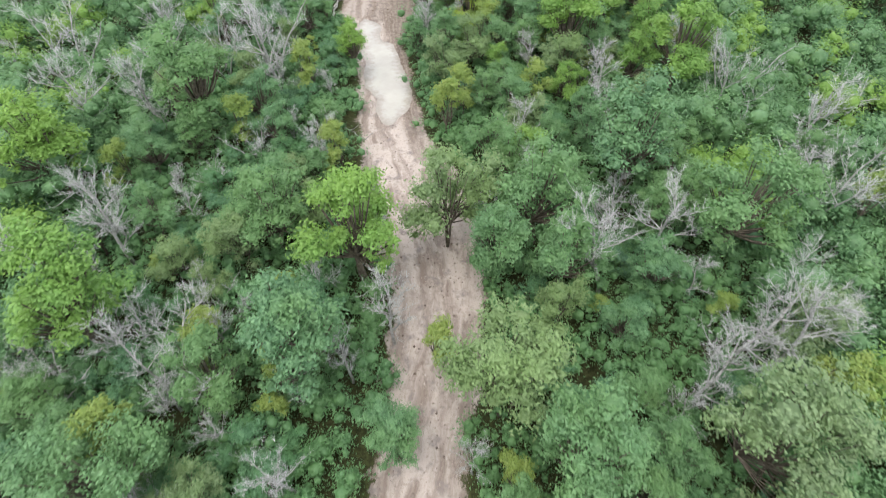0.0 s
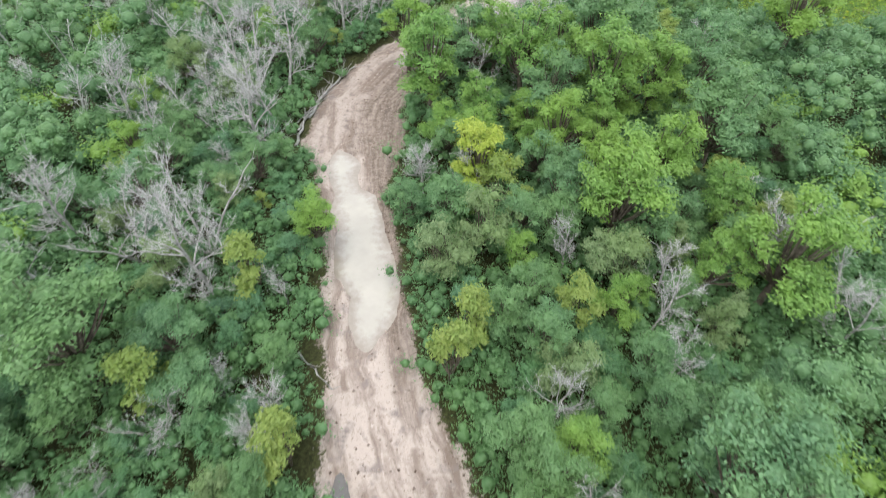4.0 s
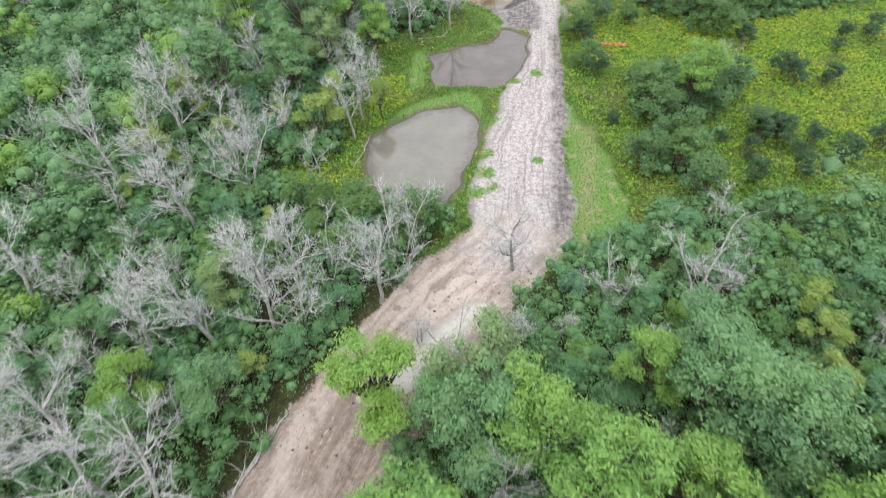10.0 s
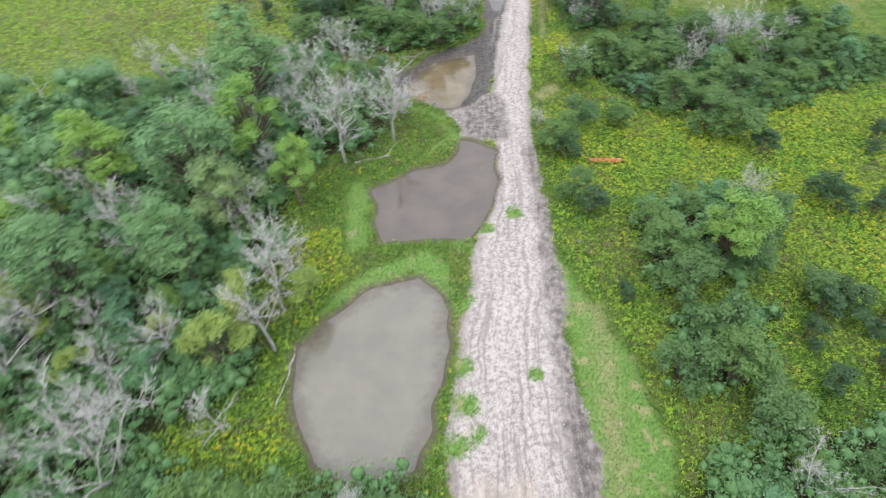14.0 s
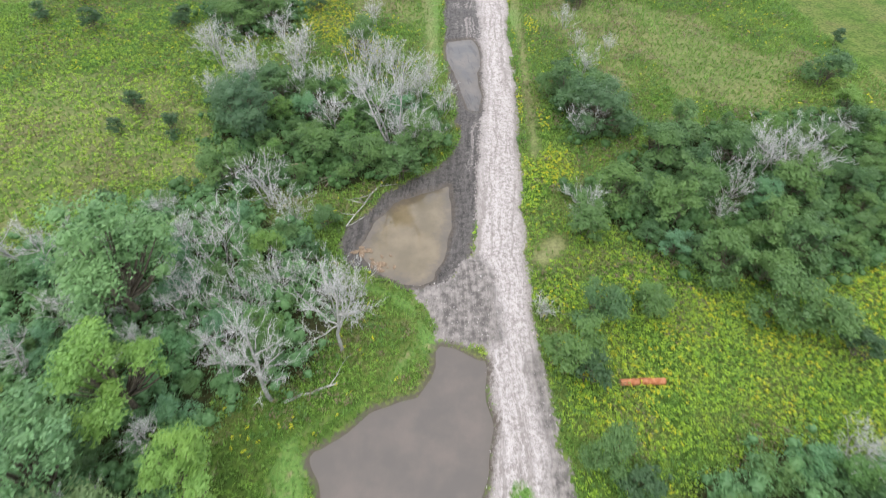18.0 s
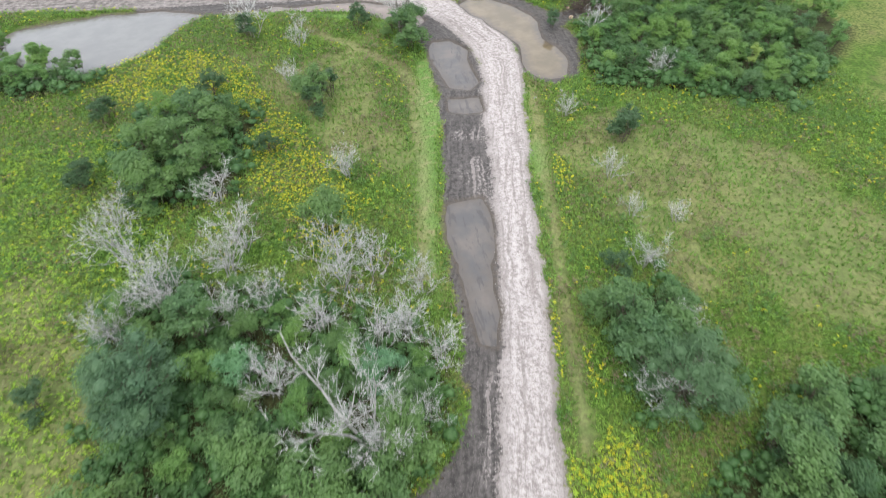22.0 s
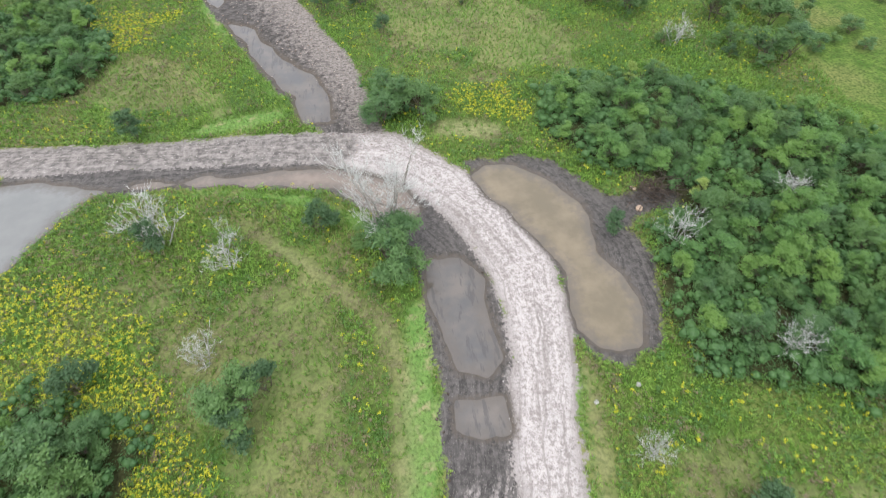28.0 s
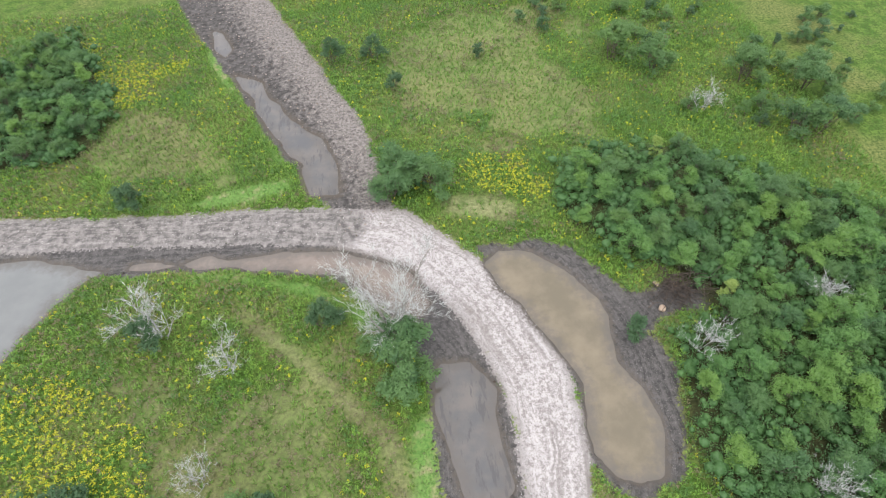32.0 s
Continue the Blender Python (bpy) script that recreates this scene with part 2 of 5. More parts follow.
POOLS = {
    "rut_puddle": [(-8.2, 49.3), (-7.0, 49.3), (-6.2, 46.3), (-5.4, 42.2), (-6.5, 42.2), (-8.0, 46.2)],
    "north_puddle": [(-13.9, 86.3), (-11.7, 85.2), (-10.8, 83.5), (-10.8, 81.2), (-10.1, 79.0), (-8.0, 78.8), (-7.1, 74.6), (-6.0, 70.0), (-4.7, 66.2), (-4.8, 62.7), (-5.6, 59.9), (-6.9, 58.3), (-8.3, 59.7), (-9.4, 64.4), (-11.3, 67.0), (-12.1, 69.7), (-12.0, 73.4), (-13.2, 77.3), (-14.8, 82.7)],
    "bend_puddle": [(-6.4, 109.4), (-2, 112.8), (2, 115.3), (2.9, 113.8), (1, 111.6), (-3, 107.2), (-5.4, 104.6), (-9, 104.4), (-8, 108)],
    "round_pond": [(-11.2, 139.4), (-8.8, 142.0), (-5.7, 144.5), (-2.3, 145.9), (-0.1, 145.9), (1.6, 143.5), (2.3, 141.6), (1.7, 138.1), (0.8, 134.6), (-0.5, 130.9), (-2.0, 127.6), (-5.0, 126.8), (-7.2, 127.4), (-9.4, 129.1), (-10.6, 131.6), (-11.5, 134.9)],
    "square_pond": [(-4.4, 158.8), (0.4, 161.7), (3.8, 162.3), (6.5, 166.3), (8.9, 165.3), (10.4, 164.5), (9.6, 159.3), (8.4, 155.5), (6.5, 151.9), (4.8, 150.4), (2.0, 150.3), (-3.5, 150.8), (-4.3, 154.0)],
    "brown_pool": [(2.5, 181.8), (4.7, 184.5), (7.5, 185.5), (10.8, 186.4), (10.6, 182.8), (9.3, 177.8), (8.2, 175.6), (7.3, 173.5), (5.8, 173.3), (4.0, 173.9), (1.8, 175.8), (0.4, 178.2), (1.6, 180.0)],
    "ditch_pool": [(14.6, 212.2), (16, 217), (19.8, 217.4), (20.3, 214.6), (19.4, 209.5), (17.8, 202), (17, 199.2), (15.8, 200), (15.4, 206)],
    "small_ditch_pool": [(19.2, 235.6), (23.2, 234.9), (23, 232.4), (21, 232), (19, 233.2)],
    "long_ditch_pool": [(19.6, 249.6), (22.4, 249.3), (24.2, 246.2), (23.6, 241.7), (24.2, 238.4), (22.5, 236.6), (19.8, 237.4), (19.4, 241.5), (18.8, 245.7)],
    "east_pond": [(25.9, 259.5), (27.5, 260.9), (30.7, 260.6), (32.9, 258.8), (34.4, 256.8), (35.5, 254.0), (35.5, 251.4), (35.5, 247.4), (36.7, 244.5), (37.0, 241.9), (36.5, 239.2), (35.5, 237.6), (33.9, 236.9), (31.9, 237.7), (31.1, 240.0), (31.5, 242.8), (31.6, 245.8), (30.2, 249.9), (28.4, 253.2), (26.4, 256.7)],
    "corner_pool": [(3, 264.4), (11, 263.8), (15, 262.2), (18, 259.8), (20, 256), (18, 254.6), (16, 256), (13.4, 258.3), (11.4, 260.4), (6, 262), (-3, 263.5), (-10, 264.8), (-3, 264.9)],
    "west_pond": [(-20, 267.2), (-16, 266.2), (-12.4, 264.8), (-15.3, 263), (-16.8, 261), (-19, 257), (-24, 252), (-34, 250), (-44, 256), (-42, 266), (-30, 268)],
    "north_track_pool": [(-2.2, 296.4), (1.6, 294.6), (3, 291), (6.5, 285), (9.2, 282.2), (11.6, 276), (11.4, 271.6), (8, 272), (6.9, 277), (2.4, 285.4)],
    "far_track_pool": [(-7, 309), (-5.2, 308), (-3.2, 303), (-4.2, 301.5), (-6, 304)],
}
WORN = [(8.6, 119, 1.6), (11, 124, 1.7), (11.4, 131, 1.5), (12.2, 140, 1.3), (13.2, 150, 0.8), (14.2, 164, 0.4)]
FLAT = [(9.6, 169.6, 0.9), (11.6, 168.6, 1.8)]
SPOTS = [(2.6, 132.4, 0.8), (2.9, 135.6, 0.9), (1.4, 128.6, 0.9), (3.2, 129.6, 0.4), (4.4, 149.6, 1.0), (5.4, 152.4, 0.9), (7, 151.6, 0.7), (10.4, 153, 0.6), (8.8, 134.4, 0.4), (3, 142.6, 1.1)]
EAST_BANK = [(25.6, 261.6), (31.6, 261.8), (34.7, 260.2), (36.8, 257.3), (37.9, 254.6), (39.9, 253.8), (42.8, 254.7), (46.5, 254.1), (45.0, 251.4), (41.8, 250.9), (39.1, 249.6), (40.0, 246.6), (39.4, 243.5), (38.2, 238.9), (36.9, 236.5), (32.2, 237.2), (31.3, 250.2)]
MUD_BANK = [(-1.3, 179.4), (-0.3, 181.9), (4.3, 186.5), (9.2, 188.7), (12.3, 191.3), (14.4, 196.9), (16.4, 197.5), (14.8, 187.9), (13.1, 180.9), (11.4, 176.1), (8.4, 172.6), (5.7, 172.3), (1.7, 175.0), (-0.6, 176.9)]
PAD = [(5.2, 173), (8.4, 173.2), (11.6, 176.4), (13, 172), (12, 166), (10.2, 165.4), (8.6, 166.2), (6.4, 167.2), (6.2, 169.4)]
SPILLS = [[(19.4, 228, 1.0), (23.4, 227.4, 1.8)], [(20.2, 221.5, 2.2), (21.6, 218.6, 2.8)], [(16.2, 196.5, 0.6), (17.6, 197, 0.8)], [(14, 189, 0.3), (15.4, 196, 0.5)]]
FOOTPATHS = [[(2, 257, 0.5), (7, 252, 0.6), (11, 247.4, 0.6), (14.5, 243.5, 0.7), (15.6, 238, 0.6), (14.8, 231, 0.7), (13.8, 219, 0.6), (12, 208, 0.5)],
             [(30.5, 236, 0.4), (29, 228, 0.45), (26.8, 216, 0.4), (24.4, 204, 0.4), (21.6, 190, 0.35)], [(18, 174.5, 0.9), (20, 176, 1.0)],
             [(24, 268, 1.4), (29, 266.5, 1.6)], [(13, 141, 0.5), (15.5, 140, 0.6), (14, 131, 0.7), (12.6, 124, 0.6)]]
DRY = [[(42, 210), (55, 212), (63, 204), (53, 194), (40, 198)], [(35, 223), (45, 224), (54, 219), (48, 209), (37, 213)], [(-70, 218), (-21, 214), (-19, 196), (-34, 188), (-70, 186)],
       [(18, 300), (44, 304), (40, 280), (22, 281)], [(-24, 290), (-6, 288), (-2, 278), (-24, 280)], [(-6, 246), (7, 250), (13, 238), (11, 226), (4, 230)]]
LUSH = [[(-1, 176.5), (1.6, 174.6), (5.4, 171.9), (6.0, 169), (7.2, 166.6), (4.5, 165.2), (4.6, 168.6), (2.6, 171.6), (-1.5, 174.6)], [(13, 148), (17.5, 136), (18, 127), (15, 120.5), (10.5, 118), (11.5, 128), (12, 137)], [(-9.5, 142.5), (-5, 147), (1, 150.5), (3.2, 147), (2, 143), (-1, 146.5), (-6, 145)],
        [(-7, 150), (-8, 161), (0, 163), (4, 167), (6.8, 169.5), (1, 176), (5.5, 171), (5, 166), (1.5, 162.5), (-4.5, 160), (-5, 150.5)],
        [(10.5, 197), (13, 216), (16.5, 245), (18.6, 245), (17.6, 231), (14.8, 217), (14, 205)], [(27.5, 237), (31, 237), (28.8, 226), (26, 214), (25.5, 214), (27.5, 226)],
        [(5, 272.4), (6.4, 274), (6.2, 277), (1, 286.5), (-6, 303), (-7, 303), (0.2, 285), (4.8, 275.5), (-6, 273.4), (-14, 273.6), (-14, 273), (-4, 271.8)],
        [(-12, 263.6), (0, 262.4), (8, 260), (12.5, 257.4), (15, 254.5), (13, 254.6), (8, 258.8), (0, 261.6)]]
GOLD = [[(-35, 197), (-24, 208), (-19, 204), (-27, 193)], [(-20, 240), (-14, 250), (-4, 248), (0, 237), (8, 222), (4, 212), (-2, 214), (-6, 226)],
        [(-20, 258), (-12, 250), (-13, 240), (-22, 240), (-30, 250)], [(23.5, 196), (25.5, 196), (23.5, 186), (22, 186)], [(27.4, 222), (29, 222), (28, 214), (26.8, 214)],
        [(15.5, 172), (40, 167), (70, 171), (70, 140), (40, 139), (30, 156), (18, 157)], [(-10, 142), (-12, 150), (-9, 152), (-7.5, 146)], [(-22, 132), (-11, 134.5), (-10, 129), (-21, 128)],
        [(23, 272), (32, 276), (35, 268), (29, 264)], [(-10, 300), (-24, 306), (-22, 292), (-12, 290)], [(13, 180), (21, 205), (24, 205), (18, 182)]]
WOODS = [[(-90, -20), (-6, -20), (-5, 15), (-4.5, 30), (-8, 44), (-12, 56), (-13, 68), (-16, 78), (-20, 86), (-20, 98), (-15, 105), (-11, 110), (-6, 117), (-2, 122), (-3, 127),
          (-12, 127.5), (-23, 131), (-15, 136), (-16, 146), (-14, 152), (-14, 162), (-7, 168), (-7, 182), (-14, 191), (-31, 183), (-48, 179), (-63, 178), (-90, 190)],
         [(90, -20), (5, -20), (4.5, 15), (6, 30), (5, 42), (3, 52), (-1, 60), (-3, 68), (-5, 80), (-4, 92), (-2, 101), (2, 106), (6, 113), (10, 119), (22, 126.5), (34, 127), (46, 120), (90, 118)]]
GROVES = [[(-17, 211), (-6, 211), (13.5, 201), (12, 194), (8, 190), (0, 187), (-13, 190)], [(-30, 184), (-16, 187), (-6, 182), (-2, 176), (-2, 170), (-5, 165), (-30, 165)],
          [(27, 203), (35, 202), (34, 191), (27, 191)], [(24, 183), (40, 191), (63, 192), (70, 175), (44, 167), (34, 168), (28, 173)], [(-20, 234), (-14, 242), (-4, 236), (-6, 222), (-15, 222)],
          [(35, 265), (37, 271), (43, 273.5), (50, 273.5), (67, 261), (80, 240), (60, 225), (48, 231), (40, 234), (39, 241), (41, 248), (46, 250.5), (43, 256), (39, 258)],
          [(-36, 304), (-27, 312), (-17, 290), (-19, 282), (-36, 281)], [(16, 271.5), (16.5, 277.5), (22.5, 275), (23.5, 271.5)], [(22, 152), (33, 154), (38, 150), (30, 142), (22, 141)],
          [(19, 132), (27, 131), (30, 137), (22, 139)], [(-40, 262), (-32, 256), (-24, 249), (-34, 246), (-50, 252)]]


def union(X, Y, shapes):
    return np.minimum.reduce([area(X, Y, s) for s in shapes])


def plan(X, Y):
    """All distances that the ground and the plants go by."""
    wob = 0.35 * waves(X, Y, 1.7, 1) + 0.18 * waves(X, Y, 0.6, 2)
    slow = 1.2 * waves(X, Y, 6, 3) + wob
    d = {"dirt": band(X, Y, DIRT_ROAD) + wob * 1.6, "gravel": np.minimum(band(X, Y, GRAVEL_ROAD), band(X, Y, WEST_ROAD)) + wob * 0.9,
         "west": np.minimum.reduce([band(X, Y, WEST_ROAD), band(X, Y, WORN) + 1.5 * wob, area(X, Y, PAD) + wob]), "spot": np.minimum.reduce([np.hypot(X - a, Y - b) - r for a, b, r in SPOTS]) + 1.5 * wob, "track": band(X, Y, NORTH_TRACK) + wob, "mud": band(X, Y, MUD) + wob,
         "pool": np.minimum.reduce([area(X, Y, p) for p in POOLS.values()]) + 0.5 * waves(X, Y, 2.6, 12) + 0.25 * wob,
         "lush": union(X, Y, LUSH) + slow * 0.8 + 0.25, "gold": union(X, Y, GOLD) + 2.2 * slow, "woods": np.minimum(union(X, Y, WOODS), union(X, Y, GROVES)) + 0.5 * slow}
    best = np.full(X.shape, 1e9)
    d["across"], d["along"] = np.zeros(X.shape), np.zeros(X.shape)
    for course in (DIRT_ROAD + GRAVEL_ROAD[1:], WEST_ROAD, NORTH_TRACK):
        run = 0.0
        for (ax, ay, ar), (bx, by, br) in zip(course, course[1:]):
            size = math.hypot(bx - ax, by - ay)
            ux, uy = (bx - ax) / size, (by - ay) / size
            t = (X - ax) * ux + (Y - ay) * uy
            q = np.hypot(X - ax - np.clip(t, 0, size) * ux, Y - ay - np.clip(t, 0, size) * uy)
            d["across"] = np.where(q < best, (X - ax) * uy - (Y - ay) * ux, d["across"])
            d["along"] = np.where(q < best, run + t, d["along"])
            best = np.minimum(best, q)
            run += size
    d["spill"] = np.minimum.reduce([band(X, Y, p) for p in SPILLS]) + 1.5 * wob
    d["gravel"] = np.minimum.reduce([d["gravel"], band(X, Y, FLAT) + 1.5 * wob, area(X, Y, PAD) + wob])
    d["fade"] = Y - 118 + 5 * waves(X, Y, 5, 13) + 3 * waves(X, Y, 1.5, 14)
    d["woods"] = np.where((Y < 117) & (np.abs(X) < 60), np.minimum(d["woods"], -1.0), d["woods"])
    d["dry"] = np.minimum.reduce([band(X, Y, p) for p in FOOTPATHS] + [np.maximum(0.35 * area(X, Y, p) + 1.5 * slow, 0.0) for p in DRY])
    d["mud"] = np.minimum.reduce([d["mud"], area(X, Y, EAST_BANK) + 1.5 * wob, area(X, Y, MUD_BANK) + 0.8 * wob])
    d["mud"] = np.minimum(d["mud"], area(X, Y, POOLS["east_pond"]) - 0.8 + wob)
    return d


def height(X, Y, d):
    z = 0.22 * waves(X, Y, 14, 4) + 0.10 * waves(X, Y, 3, 5) + 0.04 * waves(X, Y, 0.8, 6)
    z = z * smooth(np.minimum.reduce([d["pool"], d["gravel"], d["mud"]]), -0.5, 2.5) + 0.04
    bare = smooth(-np.minimum.reduce([d["dirt"], d["gravel"], d["track"], d["mud"]]), -0.3, 0.6)
    z += bare * (0.035 * waves(X, Y, 0.45, 8) + 0.05 * waves(X, Y, 1.1, 9))
    z += 0.14 * smooth(-d["gravel"], -0.2, 1.0) - 0.05 * smooth(-d["mud"], -0.2, 1.0) * smooth(d["gravel"], -0.2, 0.4)
    return z - 0.55 * smooth(-d["pool"], -0.7, 1.1)


# ---- ground material: zones by distance, edges broken by noise ----
def ground_material():
    m, n, l, b = material("field_and_road_ground", 0.95, 0.15)
    geo = n.new("ShaderNodeNewGeometry")
    pos = geo.outputs["Position"]

    def zone(name):
        a = n.new("ShaderNodeAttribute")
        a.attribute_name = name
        return a.outputs["Fac"]

    fine, mid, big = noise_at(n, l, pos, 3.2, 6, 0.7), noise_at(n, l, pos, 0.7, 5), noise_at(n, l, pos, 0.11, 4)
    weave = math_node(n, l, "MULTIPLY", math_node(n, l, "SUBTRACT", noise_at(n, l, pos, 0.3, 2), 0.5), 1.3)
    across = math_node(n, l, "ADD", zone("across"), weave)
    along = math_node(n, l, "ADD", zone("along"), math_node(n, l, "MULTIPLY", math_node(n, l, "SUBTRACT", noise_at(n, l, pos, 0.35, 2), 0.5), 9.0))
    ruts = n.new("ShaderNodeCombineXYZ")
    l.new(math_node(n, l, "MULTIPLY", across, 3.0), ruts.inputs[0])
    l.new(math_node(n, l, "MULTIPLY", along, 0.12), ruts.inputs[1])
    ruts_long = noise_at(n, l, ruts.outputs[0], 1.0, 4, 0.6)
    streak = math_node(n, l, "ADD", math_node(n, l, "MULTIPLY", ruts_long, 0.42), math_node(n, l, "MULTIPLY", noise_at(n, l, pos, 1.9, 8, 0.75), 0.58))
    speck = noise_at(n, l, pos, 9.0, 3, 0.6)
    rough_edge = math_node(n, l, "MULTIPLY", math_node(n, l, "SUBTRACT", fine, 0.5), 2.6)

    def inside(name, soft, push=0.0):
        v = math_node(n, l, "ADD", math_node(n, l, "ADD", zone(name), rough_edge), push)
        return math_node(n, l, "SUBTRACT", 1.0, ramp(n, l, v, -soft, soft))

    # kept dark: soil tone, with the shade between tufts put into the colour
    grass = blend(n, l, ramp(n, l, mid, 0.35, 0.65), (0.06, 0.125, 0.02), (0.13, 0.205, 0.04))
    grass = blend(n, l, ramp(n, l, big, 0.42, 0.62), grass, (0.18, 0.2, 0.065))
    grass = blend(n, l, ramp(n, l, fine, 0.35, 0.62), (0.05, 0.085, 0.018), grass)
    grass = blend(n, l, math_node(n, l, "MULTIPLY", ramp(n, l, noise_at(n, l, pos, 0.3, 6, 0.7), 0.56, 0.7), 0.45), grass, (0.13, 0.115, 0.06))
    lush = blend(n, l, ramp(n, l, fine, 0.3, 0.65), (0.07, 0.155, 0.033), (0.15, 0.26, 0.065))
    lush = blend(n, l, ramp(n, l, mid, 0.52, 0.7), lush, (0.3, 0.27, 0.15))
    straw = blend(n, l, ramp(n, l, fine, 0.35, 0.65), (0.16, 0.17, 0.075), (0.29, 0.28, 0.145))
    # near-black green tone for the ground inside the woods
    wood_floor = blend(n, l, ramp(n, l, fine, 0.3, 0.7), (0.025, 0.03, 0.012), (0.07, 0.075, 0.03))
    lane = node(n, "ShaderNodeTexNoise", Scale=0.6, Detail=6.0, Roughness=0.65)
    wide_ruts = n.new("ShaderNodeCombineXYZ")
    l.new(across, wide_ruts.inputs[0])
    l.new(math_node(n, l, "MULTIPLY", along, 0.2), wide_ruts.inputs[1])
    l.new(wide_ruts.outputs[0], lane.inputs["Vector"])
    lane = lane.outputs["Fac"]
    tan = blend(n, l, ramp(n, l, lane, 0.36, 0.6), (0.25, 0.2, 0.165), (0.51, 0.44, 0.385))
    tan = blend(n, l, ramp(n, l, mid, 0.52, 0.7), tan, (0.26, 0.225, 0.205))
    tan = blend(n, l, ramp(n, l, streak, 0.54, 0.68), tan, (0.56, 0.49, 0.435))
    tan = blend(n, l, math_node(n, l, "MULTIPLY", ramp(n, l, fine, 0.52, 0.68), 0.45), tan, (0.17, 0.13, 0.1))
    wet_run = math_node(n, l, "MULTIPLY", ramp(n, l, along, 138.0, 150.0), ramp(n, l, along, 186.0, 170.0))
    wet_run = math_node(n, l, "MULTIPLY", wet_run, math_node(n, l, "ADD", 0.3, math_node(n, l, "MULTIPLY", ramp(n, l, math_node(n, l, "ADD", across, math_node(n, l, "MULTIPLY", math_node(n, l, "SUBTRACT", mid, 0.5), 6.0)), -1.5, 2.0), 0.7)))
    wet_edge = math_node(n, l, "MULTIPLY", ramp(n, l, across, 0.9, 2.2), math_node(n, l, "MULTIPLY", ramp(n, l, along, 112.0, 124.0), ramp(n, l, along, 170.0, 158.0)))
    earth = blend(n, l, ramp(n, l, streak, 0.4, 0.62), (0.12, 0.092, 0.074), (0.31, 0.255, 0.205))
    earth = blend(n, l, math_node(n, l, "MULTIPLY", ramp(n, l, speck, 0.58, 0.66), 0.6), earth, (0.36, 0.29, 0.23))
    tan = blend(n, l, math_node(n, l, "MULTIPLY", math_node(n, l, "MAXIMUM", wet_run, wet_edge), 0.85), tan, earth)
    line = n.new("ShaderNodeCombineXYZ")
    l.new(math_node(n, l, "MULTIPLY", across, 2.6), line.inputs[0])
    l.new(math_node(n, l, "MULTIPLY", along, 0.07), line.inputs[1])
    wheel = noise_at(n, l, line.outputs[0], 1.0, 2, 0.5)
    gritty = noise_at(n, l, pos, 3.0, 9, 0.8)
    pale = blend(n, l, ramp(n, l, gritty, 0.4, 0.57), (0.24, 0.216, 0.202), (0.465, 0.432, 0.415))
    pale = blend(n, l, math_node(n, l, "MULTIPLY", ramp(n, l, wheel, 0.5, 0.66), 0.6), pale, (0.21, 0.187, 0.172))
    pale = blend(n, l, math_node(n, l, "MULTIPLY", ramp(n, l, wheel, 0.42, 0.3), 0.5), pale, (0.5, 0.468, 0.45))
    pale = blend(n, l, math_node(n, l, "MULTIPLY", ramp(n, l, speck, 0.57, 0.66), 0.6), pale, (0.15, 0.13, 0.12))
    fringe = math_node(n, l, "ADD", zone("gravel"), math_node(n, l, "MULTIPLY", math_node(n, l, "SUBTRACT", gritty, 0.5), 3.0))
    pale = blend(n, l, math_node(n, l, "MULTIPLY", ramp(n, l, fringe, -1.0, 0.1), 0.65), pale, (0.2, 0.178, 0.165))
    patches = noise_at(n, l, pos, 1.3, 8, 0.72)
    worn = blend(n, l, ramp(n, l, math_node(n, l, "ADD", math_node(n, l, "MULTIPLY", patches, 0.7), math_node(n, l, "MULTIPLY", ruts_long, 0.3)), 0.38, 0.64), (0.1, 0.092, 0.086), (0.3, 0.275, 0.255))
    mud = blend(n, l, ramp(n, l, math_node(n, l, "ADD", math_node(n, l, "MULTIPLY", noise_at(n, l, pos, 1.8, 8, 0.72), 0.6), math_node(n, l, "MULTIPLY", ruts_long, 0.4)), 0.38, 0.62), (0.042, 0.039, 0.037), (0.118, 0.109, 0.102))
    mud = blend(n, l, math_node(n, l, "MULTIPLY", ramp(n, l, speck, 0.6, 0.68), 0.6), mud, (0.26, 0.24, 0.22))
    c = blend(n, l, inside("lush", 0.7), grass, lush)
    c = blend(n, l, math_node(n, l, "MULTIPLY", inside("dry", 1.4), math_node(n, l, "MULTIPLY", ramp(n, l, mid, 0.15, 0.6), 0.9)), c, straw)
    c = blend(n, l, inside("woods", 1.2), c, wood_floor)
    side = math_node(n, l, "ADD", zone("across"), math_node(n, l, "MULTIPLY", math_node(n, l, "SUBTRACT", patches, 0.5), 14.0))
    trackc = blend(n, l, ramp(n, l, patches, 0.36, 0.66), (0.05, 0.046, 0.043), (0.13, 0.12, 0.112))
    rubble = blend(n, l, ramp(n, l, gritty, 0.36, 0.62), (0.085, 0.073, 0.066), (0.3, 0.27, 0.245))
    trackc = blend(n, l, math_node(n, l, "MULTIPLY", ramp(n, l, side, -1.5, 3.0), 0.85), trackc, rubble)
    c = blend(n, l, inside("track", 0.25), c, trackc)
    c = blend(n, l, inside("mud", 0.2), c, mud)
    c = blend(n, l, inside("dirt", 0.25), c, tan)
    road = blend(n, l, ramp(n, l, zone("west"), 0.8, -0.8), pale, worn)
    road = blend(n, l, math_node(n, l, "MULTIPLY", ramp(n, l, zone("fade"), 9.0, -3.0), 0.9), road, tan)
    c = blend(n, l, inside("gravel", 0.14), c, road)
    c = blend(n, l, inside("spot", 0.4), c, lush)
